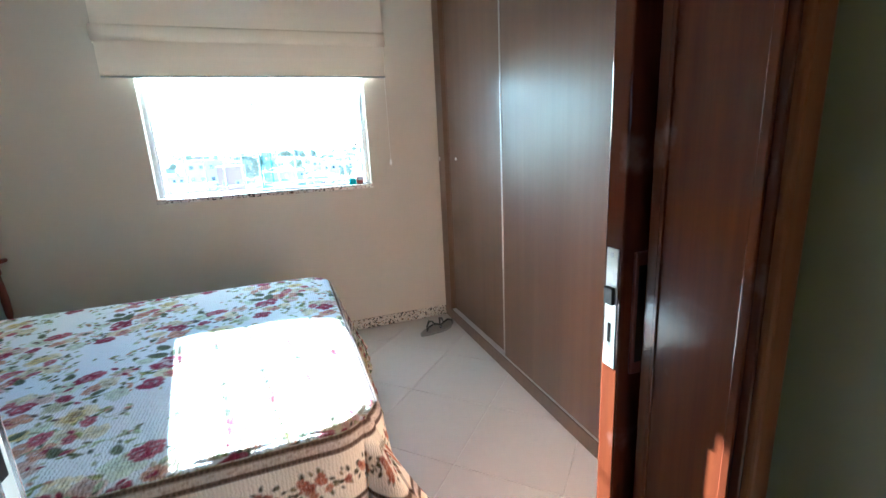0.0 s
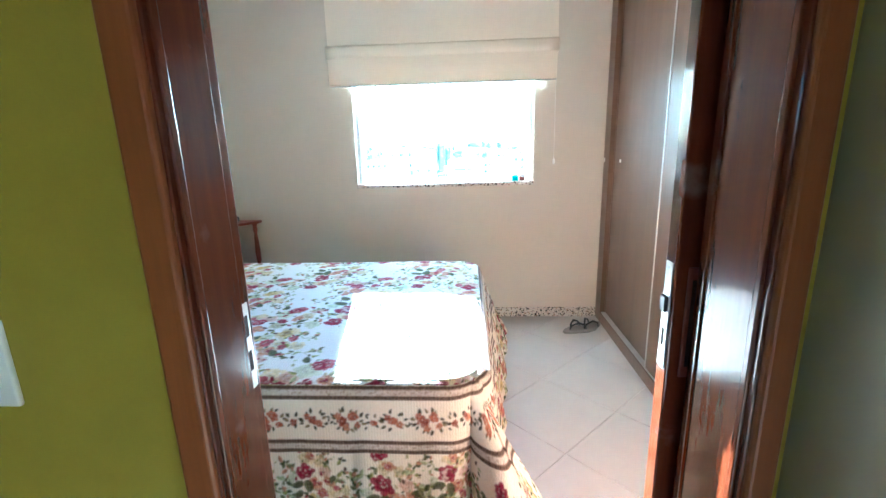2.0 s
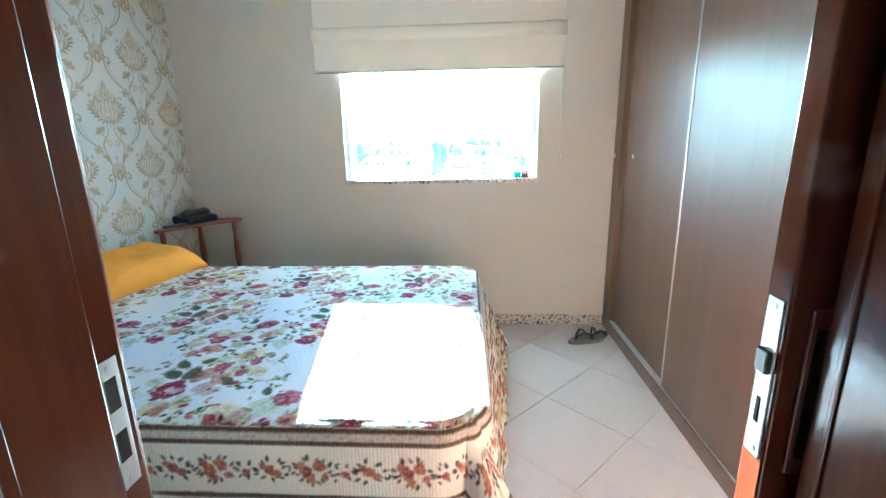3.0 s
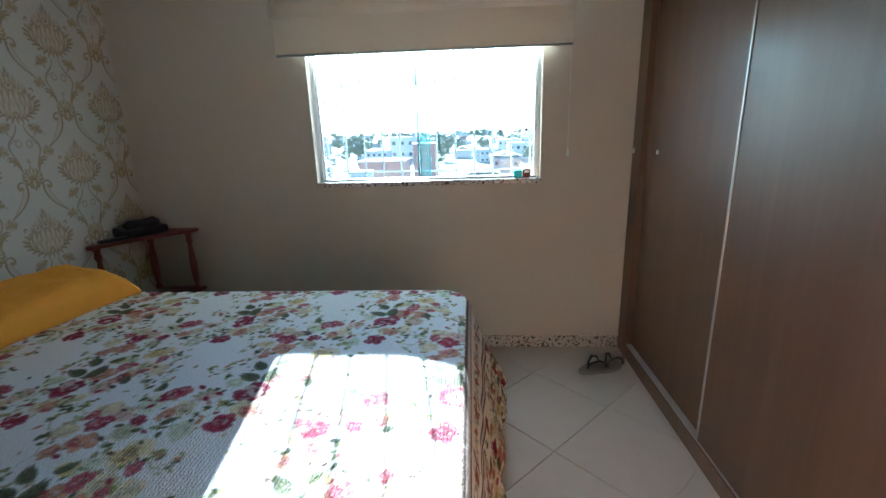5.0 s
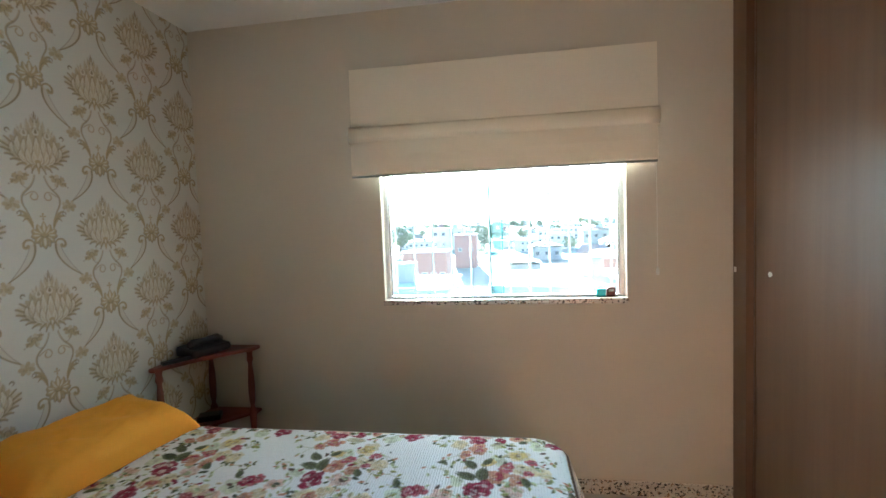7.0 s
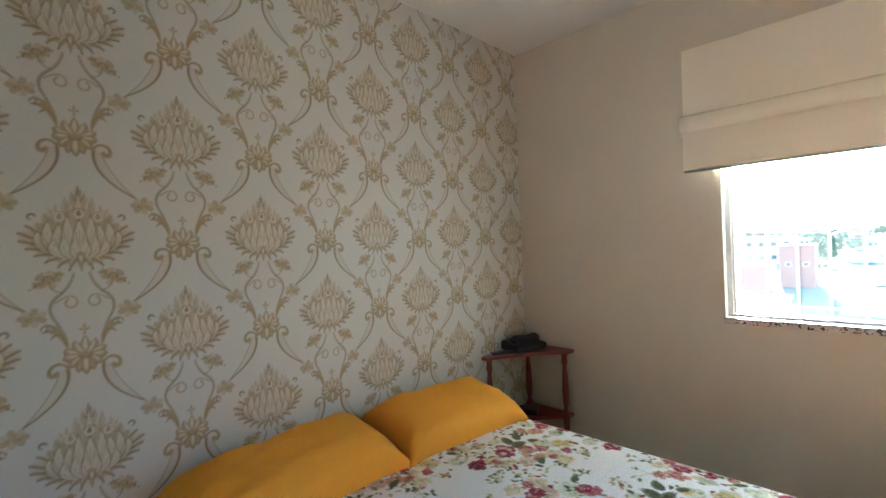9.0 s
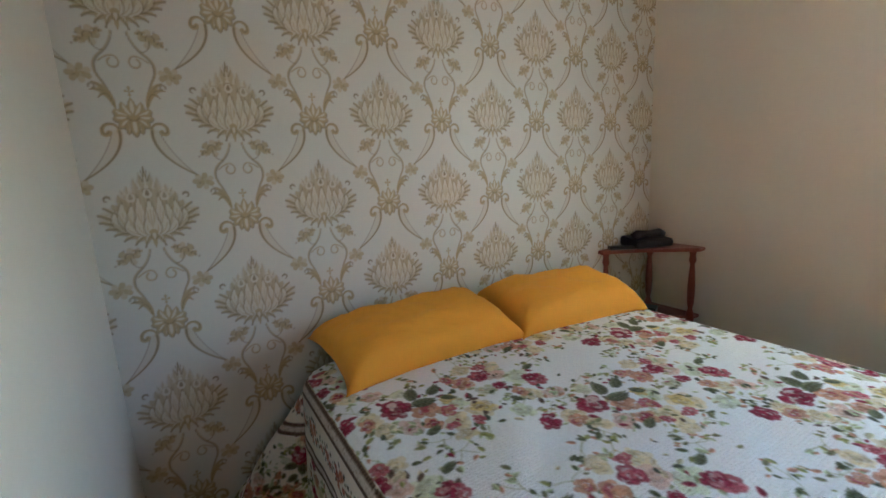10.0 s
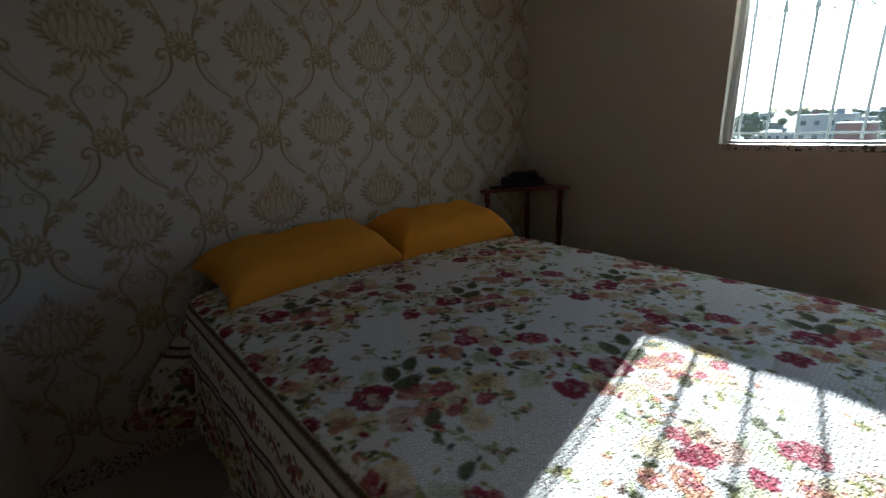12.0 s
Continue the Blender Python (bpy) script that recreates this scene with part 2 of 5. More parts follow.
def part(name, bm, mat, parent=None, label="", smooth=False):
    """Link a bmesh as one mesh object under a thing or a part."""
    me = bpy.data.meshes.new(name)
    bm.to_mesh(me)
    bm.free()
    me.materials.append(mat)
    if smooth:
        me.polygons.foreach_set("use_smooth", [True] * len(me.polygons))
    ob = new(name, me)
    ob.parent = parent
    if label:
        ob["label"] = label
    return ob


def thing(name, label, category, at=(0, 0, 0), group="", kind=""):
    ob = new(name)
    ob.location = at
    ob.empty_display_size = 0.1
    return tagged(ob, label, category, group, kind)


def slab(x0, x1, y0, y1, z0, z1, bevel=0.0, segments=2, bm=None):
    """A box with rounded edges."""
    own = bmesh.new()
    bmesh.ops.create_cube(own, size=1, matrix=Matrix.Translation(((x0 + x1) / 2, (y0 + y1) / 2, (z0 + z1) / 2)) @ Matrix.Diagonal((x1 - x0, y1 - y0, z1 - z0, 1)))
    if bevel:
        bmesh.ops.bevel(own, geom=own.edges[:], offset=bevel, segments=segments, affect="EDGES", profile=0.5)
    if bm is None:
        return own
    me = bpy.data.meshes.new("tmp")
    own.to_mesh(me)
    own.free()
    bm.from_mesh(me)
    bpy.data.meshes.remove(me)
    return bm


def rod(points, radius, sides=8, bm=None, profile=None):
    """A round tube along points; profile gives a radius per point."""
    bm = bm or bmesh.new()
    pts = [Vector(p) for p in points]
    rings = []
    for i, p in enumerate(pts):
        d = (pts[min(i + 1, len(pts) - 1)] - pts[max(i - 1, 0)]).normalized()
        side = d.cross(Vector((0.3, 0.9, 0.2))).normalized()
        up = d.cross(side)
        r = profile[i] if profile else radius
        rings.append([bm.verts.new(p + (side * math.cos(a) + up * math.sin(a)) * r) for a in (2 * math.pi * k / sides for k in range(sides))])
    for a, b in zip(rings, rings[1:]):
        for k in range(sides):
            bm.faces.new((a[k], a[(k + 1) % sides], b[(k + 1) % sides], b[k]))
    bm.faces.new(rings[0])
    bm.faces.new(rings[-1][::-1])
    bmesh.ops.recalc_face_normals(bm, faces=bm.faces[:])
    return bm


def prism(outline, z0, z1, bevel=0.0):
    """An upright solid over a flat outline."""
    bm = bmesh.new()
    low = [bm.verts.new((x, y, z0)) for x, y in outline]
    f = bm.faces.new(low)
    top = bmesh.ops.extrude_face_region(bm, geom=[f])
    for v in (g for g in top["geom"] if isinstance(g, bmesh.types.BMVert)):
        v.co.z = z1
    bmesh.ops.recalc_face_normals(bm, faces=bm.faces[:])
    if bevel:
        bmesh.ops.bevel(bm, geom=bm.edges[:], offset=bevel, segments=2, affect="EDGES")
    return bm


# ---- a small painter for printed cloth and paper ----


class Canvas:
    """A sheet of width x height metres, painted with soft-edged strokes. Wraps round if tiled."""

    def __init__(self, width, height, step, ground, tiled=False):
        self.step, self.tiled = step, tiled
        self.nx, self.ny = round(width / step), round(height / step)
        self.px = np.tile(np.array(ground, float), (self.ny, self.nx, 1))

    def stroke(self, pts, radii, color, alpha=1.0):
        pts = np.array(pts, float) / self.step
        radii = np.array(radii, float) / self.step if np.ndim(radii) else np.full(len(pts), radii / self.step)
        m = radii.max() + 2
        x0, y0 = np.floor(pts.min(0) - m).astype(int)
        x1, y1 = np.ceil(pts.max(0) + m).astype(int)
        if not self.tiled:
            x0, y0, x1, y1 = max(x0, 0), max(y0, 0), min(x1, self.nx - 1), min(y1, self.ny - 1)
            if x1 <= x0 or y1 <= y0:
                return
        gx, gy = np.meshgrid(np.arange(x0, x1 + 1), np.arange(y0, y1 + 1))
        best = np.full(gx.shape, -1e9)
        segs = list(zip(pts, pts[1:], radii, radii[1:])) if len(pts) > 1 else [(pts[0], pts[0] + 0.01, radii[0], radii[0])]
        for a, b, ra, rb in segs:
            d = b - a
            h = np.clip(((gx - a[0]) * d[0] + (gy - a[1]) * d[1]) / max(1e-9, d @ d), 0, 1)
            best = np.maximum(best, ra + (rb - ra) * h - np.hypot(gx - a[0] - h * d[0], gy - a[1] - h * d[1]))
        cover = (np.clip(best + 0.5, 0, 1) * alpha)[..., None]
        iy, ix = (gy % self.ny, gx % self.nx) if self.tiled else (gy, gx)
        self.px[iy, ix] = self.px[iy, ix] * (1 - cover) + np.array(color) * cover

    def sample(self, u, v):
        fx, fy = u / self.step, v / self.step
        ix, iy = np.floor(fx).astype(int), np.floor(fy).astype(int)
        ax, ay = (fx - ix)[:, None], (fy - iy)[:, None]

        def at(i, j):
            if self.tiled:
                return self.px[j % self.ny, i % self.nx]
            return self.px[np.clip(j, 0, self.ny - 1), np.clip(i, 0, self.nx - 1)]
        return (at(ix, iy) * (1 - ax) + at(ix + 1, iy) * ax) * (1 - ay) + (at(ix, iy + 1) * (1 - ax) + at(ix + 1, iy + 1) * ax) * ay


def arc(cx, cy, r, a0, a1, n=9, ry=None):
    ry = ry or r
    return [(cx + r * math.cos(radians(a0 + (a1 - a0) * i / (n - 1))), cy + ry * math.sin(radians(a0 + (a1 - a0) * i / (n - 1)))) for i in range(n)]


def bow(p, c, q, n=9):
    """A curve from p to q drawn towards c."""
    return [((1 - t) ** 2 * p[0] + 2 * t * (1 - t) * c[0] + t * t * q[0], (1 - t) ** 2 * p[1] + 2 * t * (1 - t) * c[1] + t * t * q[1]) for t in (i / (n - 1) for i in range(n))]


def belly(n, r, tip=0.15):
    return [r * (tip + (1 - tip) * math.sin(math.pi * (0.12 + 0.88 * i / max(1, n - 1)))) for i in range(n)]


def damask_tile():
    """One repeat of the damask wallpaper, 0.526 x 0.624 m, two half-dropped columns of lotus flowers and scrolls."""
    c = Canvas(0.526, 0.624, 0.002, (0.585, 0.57, 0.515), tiled=True)
    tan, cream, brown, pale = (0.4, 0.315, 0.175), (0.6, 0.555, 0.45), (0.205, 0.145, 0.08), (0.49, 0.415, 0.285)
    for ox, oy in ((0.0, 0.312), (0.263, 0.624)):
        def st(pts, r, col, a=1.0, mirror=True):
            for s in ((1, -1) if mirror else (1,)):
                c.stroke([(ox + s * x, oy + 0.975 * y) for x, y in pts], r, col, a)

        def petal(p, w, col=tan, rib=cream, dark=0.75, mirror=True):
            """A pointed petal: dark lower edge, coloured blade, light rib."""
            n = len(p)
            st([(x + 0.0015, y - 0.003) for x, y in p], belly(n, w, 0.05), brown, dark, mirror)
            st(p, belly(n, w * 0.9, 0.05), col, 0.9, mirror)
            st([(x - 0.001, y + 0.0015) for x, y in p[1:-1]], belly(n - 2, w * 0.34, 0.3), rib, 0.85, mirror)

        # soft tan bloom behind the flower
        for w in (1.0, 0.8, 0.6):
            st([(0, -0.03), (0, 0.09)], [0.07 * w, 0.024 * w], pale, 0.3, False)
            st([(0.01, 0.0), (0.058, 0.052)], [0.055 * w, 0.016 * w], pale, 0.26)
            st([(0.03, -0.045), (0.105, -0.014)], [0.045 * w, 0.026 * w], pale, 0.3)
        # flame of spear-shaped petals behind
        for tx, ty, w in ((0.09, 0.03, 0.015), (0.073, 0.056, 0.017), (0.05, 0.082, 0.017), (0.03, 0.105, 0.015), (0.014, 0.122, 0.011), (0.0, 0.137, 0.009)):
            p = bow((tx * 0.35, -0.02), (tx * 0.95, ty * 0.35), (tx, ty), 9)
            st([(x + 0.003, y - 0.002) for x, y in p], belly(9, w, 0.02), brown, 0.2)
            st(p, belly(9, w * 0.85, 0.02), tan if tx > 0.06 else pale, 0.7)
            st([(x - 0.002, y) for x, y in p[2:]], belly(7, w * 0.34, 0.1), pale, 0.5)
            st(p[4:], 0.0011, brown, 0.25)
        for tx, ty in ((0.0, 0.137), (0.007, 0.126), (0.013, 0.112)):
            st([(tx * 0.5, ty - 0.018), (tx, ty)], [0.0022, 0.001], brown, 0.75)
        # feathered wings that sweep out from the foot
        for tx, ty, w in ((0.112, 0.022, 0.012), (0.128, 0.002, 0.013), (0.126, -0.02, 0.013), (0.114, -0.042, 0.013), (0.097, -0.062, 0.012), (0.076, -0.081, 0.012), (0.05, -0.096, 0.011), (0.026, -0.106, 0.009)):
            p = bow((0.008, -0.07), (tx * 0.6, ty * 0.5 - 0.016), (tx, ty), 10)
            st([(x, y - 0.003) for x, y in p], belly(10, w, 0.04), brown, 0.42)
            st(p, belly(10, w * 0.9, 0.04), tan, 0.85)
            st([(x, y + 0.003) for x, y in p[2:9]], belly(7, w * 0.34, 0.2), cream, 0.8)
            st([(x, y - 0.004) for x, y in p[3:]], [0.0009 + 0.0003 * i for i in range(7)], brown, 0.6)
            st([(tx, ty - 0.002)], 0.0034, brown, 0.45)
        st(arc(0.1, 0.045, 0.008, -80, 170, 7), [0.0014, 0.002, 0.0026, 0.003, 0.0034, 0.003, 0.002], brown, 0.85)
        # cream lotus: broad pointed petals, each shading the next
        for tx, ty, w, lean in ((0.086, 0.006, 0.014, 1.25), (0.066, 0.034, 0.017, 1.3), (0.044, 0.026, 0.016, 1.35), (0.026, 0.05, 0.016, 1.2), (0.0, 0.04, 0.017, 1.0)):
            p = bow((tx * 0.15, -0.068), (tx * lean, -0.04), (tx, ty), 10)
            st([(x + 0.004, y - 0.002) for x, y in p], belly(10, w, 0.02), brown, 0.5)
            st(p, belly(10, w * 0.88, 0.02), cream, 0.95)
            st([(x + w * 0.45, y - 0.004) for x, y in p[1:8]], belly(7, w * 0.3, 0.1), tan, 0.6)
            st(p[2:8], 0.001, tan, 0.6)
            st([(tx, ty - 0.004), (tx + 0.002, ty + 0.008)], [0.003, 0.0008], brown, 0.6)
        for tx, ty, w in ((0.058, -0.022, 0.012), (0.034, -0.01, 0.013), (0.012, -0.018, 0.012)):
            p = bow((tx * 0.1, -0.072), (tx * 1.3, -0.062), (tx, ty), 8)
            st([(x + 0.003, y + 0.001) for x, y in p], belly(8, w, 0.02), brown, 0.55)
            st(p, belly(8, w * 0.85, 0.02), cream, 0.95)
            st([(x + 0.002, y - 0.003) for x, y in p[1:6]], 0.0012, tan, 0.8)
        # three hooded petals with dark hollows
        for tx, ty, w in ((0.0, 0.068, 0.012), (0.043, 0.058, 0.012)):
            st([(tx, ty + 0.016), (tx, ty - 0.014)], [0.002, w], cream, 0.9)
            st([(tx, ty - 0.004), (tx, ty - 0.013)], [0.003, w * 0.5], brown, 0.6)
            st(arc(tx, ty - 0.008, w, 20, 160, 7), 0.0012, brown, 0.5)
        for tx, ty in ((0.018, 0.074), (0.056, 0.058), (0.0, 0.092)):
            st([(tx, ty), (tx * 1.15, ty + 0.016)], [0.005, 0.001], cream, 0.75)
            st([(tx + 0.004, ty), (tx * 1.15 + 0.003, ty + 0.014)], [0.0016, 0.0006], brown, 0.6)
        st([(0, -0.066), (0, -0.112)], [0.011, 0.002], tan, 0.95, False)
        st(arc(0, -0.078, 0.009, 0, 360, 10), 0.0016, brown, 0.7, False)
        st([(0, -0.072), (0, -0.086)], [0.005, 0.002], cream, 0.9, False)
        # rosebuds at the shoulders
        for px, py, r in ((0.072, -0.134, 0.019), (0.05, -0.12, 0.009), (0.094, -0.146, 0.009)):
            for k in range(5):
                a = 0.5 + k * 1.26
                st([(px, py), (px + r * math.cos(a), py + r * math.sin(a))], [r * 0.35, r * 0.5], pale if k % 2 else tan, 0.85)
            st(arc(px, py, r * 0.6, -30, 200, 6), 0.0016, brown, 0.75)
        for px, py in ((0.1, -0.15), (0.097, -0.13), (0.084, -0.114), (0.11, -0.158)):
            st([(px, py)], 0.0035, brown, 0.55)
        # twin S stems with inner spirals
        stem = bow((0.016, -0.118), (0.024, -0.16), (0.056, -0.185), 7) + bow((0.056, -0.185), (0.085, -0.215), (0.058, -0.258), 7) + bow((0.058, -0.258), (0.038, -0.3), (0.036, -0.345), 7)
        st(stem, [0.0014 + 0.0017 * math.sin(math.pi * i / 20) for i in range(21)], brown, 0.7)
        st([(x + 0.0035, y + 0.002) for x, y in stem], 0.0019, tan, 0.75)
        st(bow((0.045, -0.172), (0.068, -0.17), (0.07, -0.14), 6), 0.0016, brown, 0.7)
        spiral = bow((0.06, -0.2), (0.02, -0.165), (0.012, -0.2), 7) + arc(0.026, -0.203, 0.013, 190, 420, 9)
        st(spiral, [0.002 + 0.0015 * i / 15 for i in range(16)], pale, 0.95)
        st([(x, y - 0.002) for x, y in spiral], 0.0012, brown, 0.6)
        for q, w in (((0.084, -0.258), 0.008), ((0.09, -0.28), 0.009), ((0.074, -0.302), 0.007)):
            p = bow((0.04, -0.325), (0.05, -0.27), q, 7)
            st(p, belly(7, w), tan, 0.85)
            st(p, 0.0012, brown, 0.7)
        st(arc(0.085, -0.27, 0.007, -20, 250, 7), 0.0026, brown, 0.65)
        # soft rosettes where the scrolls meet
        for k in range(7):
            a = k * 0.9
            st([(0.108 + 0.005 * math.cos(a), -0.236 + 0.005 * math.sin(a)), (0.108 + 0.023 * math.cos(a), -0.236 + 0.019 * math.sin(a))], [0.006, 0.0085], (tan, pale)[k % 2], 0.85)
            st([(0.108 + 0.012 * math.cos(a + 0.4), -0.236 + 0.01 * math.sin(a + 0.4))], 0.0028, brown, 0.55)
        # urn of small leaves with a fleur on top
        for tx, ty in ((0.0, -0.3), (0.024, -0.312), (0.044, -0.335), (0.046, -0.36), (0.034, -0.388), (0.016, -0.406), (0.0, -0.414)):
            petal(bow((0, -0.362), (tx * 0.9, (ty - 0.362) / 2), (tx, ty), 6), 0.0125, tan, cream, 0.75)
        st(arc(0, -0.352, 0.016, 200, 340, 7), 0.0022, brown, 0.6, False)
        for dx, dy in ((0, 0.014), (0.009, 0.004), (0, -0.008)):
            st([(dx * 0.3, -0.286 + dy * 0.3), (dx, -0.286 + dy)], [0.0018, 0.0035], tan, 0.95)
        # horned leaves that sweep out to the next column's rosettes
        outer = bow((0.04, -0.395), (0.03, -0.47), (0.14, -0.535), 12)
        inner = bow((0.058, -0.4), (0.075, -0.465), (0.14, -0.535), 12)
        for u in (0.25, 0.5, 0.75):
            st([(a[0] + (b[0] - a[0]) * u, a[1] + (b[1] - a[1]) * u) for a, b in zip(outer, inner)], [0.0045 - 0.0003 * i for i in range(12)], pale, 0.3)
        st(outer, [0.0055 - 0.0003 * i for i in range(12)], tan, 0.7)
        st(outer, [0.003 - 0.00012 * i for i in range(12)], brown, 0.85)
        st(inner, 0.0014, brown, 0.7)
        crook = arc(0.06, -0.396, 0.02, 170, 0, 8) + arc(0.072, -0.4, 0.008, 0, -170, 5)
        st(crook, [0.003 + 0.004 * i / 12 for i in range(13)], tan, 0.95)
        st([(x, y + 0.002) for x, y in crook], 0.0014, brown, 0.75)
    return c


CRIMSON, ROSE, PEACH, STRAW = (0.25, 0.011, 0.046), (0.4, 0.09, 0.115), (0.52, 0.27, 0.17), (0.6, 0.48, 0.19)
GREEN, SAGE, MIST = (0.085, 0.1, 0.035), (0.33, 0.34, 0.11), (0.5, 0.56, 0.34)


def shade(col, f):
    return tuple(min(1.0, k * f) for k in col)


def paint_rose(c, x, y, r, col, rng, heart=None, alpha=0.92):
    """A blown rose in watercolour: a ragged heap of petals, pale turned edges and short dark folds."""
    turn, flat = rng.uniform(0, 3.14), rng.uniform(0.68, 0.9)
    ca, sa = math.cos(turn), math.sin(turn)
    light = tuple(0.4 * u + 0.46 for u in col)

    def at(d, a):
        u, v = d * math.cos(a), flat * d * math.sin(a)
        return x + u * ca - v * sa, y + u * sa + v * ca
    for dist, n, size, low in ((0.68, 9, 0.33, 0.85), (0.38, 6, 0.34, 0.7), (0.05, 2, 0.3, 0.6)):
        for k in range(n):
            a = (k + rng.uniform(-0.4, 0.4)) * 2 * math.pi / n + dist * 2
            d = r * dist * rng.uniform(0.75, 1.2)
            tone = shade(col, rng.uniform(low, 1.3))
            if heart and dist < 0.5 and rng.random() < 0.4:
                tone = shade(heart, rng.uniform(0.85, 1.1))
            w = r * size * rng.uniform(0.65, 1.1)
            c.stroke([at(d, a - 0.22), at(d * 1.12, a), at(d, a + 0.22)], [w * 0.6, w, w * 0.6], tone, alpha)
    for k in range(13):
        a, d = rng.uniform(0, 6.28), r * rng.uniform(0.1, 0.82)
        half = rng.uniform(0.2, 0.5)
        p = [at(d, a - half), at(d * rng.uniform(0.85, 1.25), a), at(d * rng.uniform(0.7, 1.1), a + half)]
        tone = light if k % 3 == 0 else shade(col, rng.uniform(0.3, 0.6))
        w = r * rng.uniform(0.03, 0.085)
        c.stroke(p, [w * 0.4, w * (1.5 if k % 3 == 0 else 1.0), w * 0.3], tone, 0.75 * alpha)


def paint_leaf(c, x, y, length, angle, col, rng):
    """A pointed leaf, one half darker than the other; large ones are toothed and veined."""
    dx, dy = math.cos(angle), math.sin(angle)
    bend = rng.uniform(-0.25, 0.25) * length
    tip = (x + dx * length, y + dy * length)
    spine = bow((x, y), (x + dx * length * 0.5 - dy * bend, y + dy * length * 0.5 + dx * bend), tip, 8)
    off = 0.07 * length
    widths = [length * w for w in (0.05, 0.15, 0.21, 0.22, 0.19, 0.13, 0.06, 0.01)]
    c.stroke([(u - dy * off, v + dx * off) for u, v in spine], widths, shade(col, 1.4), 0.9)
    c.stroke([(u + dy * off, v - dx * off) for u, v in spine], widths, shade(col, 0.75), 0.9)
    if length > 0.045:
        for k in range(1, 6):
            u, v = spine[k]
            for q in (1, -1):
                w = widths[k] * 1.25
                ex, ey = u - dy * q * w + dx * 0.08 * length, v + dx * q * w + dy * 0.08 * length
                c.stroke([(u - dy * q * w * 0.6, v + dx * q * w * 0.6), (ex, ey)], [0.045 * length, 0.008 * length], shade(col, 1.4 if q > 0 else 0.75), 0.9)
                c.stroke([(u, v), (ex, ey)], 0.009 * length, shade(col, 1.9), 0.5)
    if length > 0.03:
        c.stroke(spine[:-1], length * 0.014, tuple(0.5 * u + 0.14 for u in col), 0.6)


def paint_spray(c, x, y, rng, n=5, reach=0.05):
    """Pale twigs with small leaves and buds."""
    for _ in range(n):
        a = rng.uniform(0, 6.28)
        q = (x + reach * rng.uniform(0.5, 1) * math.cos(a), y + reach * rng.uniform(0.5, 1) * math.sin(a))
        c.stroke(bow((x, y), ((x + q[0]) / 2 + rng.uniform(-0.02, 0.02), (y + q[1]) / 2), q, 6), 0.0015, SAGE, 0.6)
        for _ in range(3):
            paint_leaf(c, q[0] + rng.uniform(-0.015, 0.015), q[1] + rng.uniform(-0.015, 0.015), rng.uniform(0.014, 0.026), rng.uniform(0, 6.28), rng.choice([SAGE, MIST, GREEN, (0.2, 0.2, 0.1), PEACH]), rng)


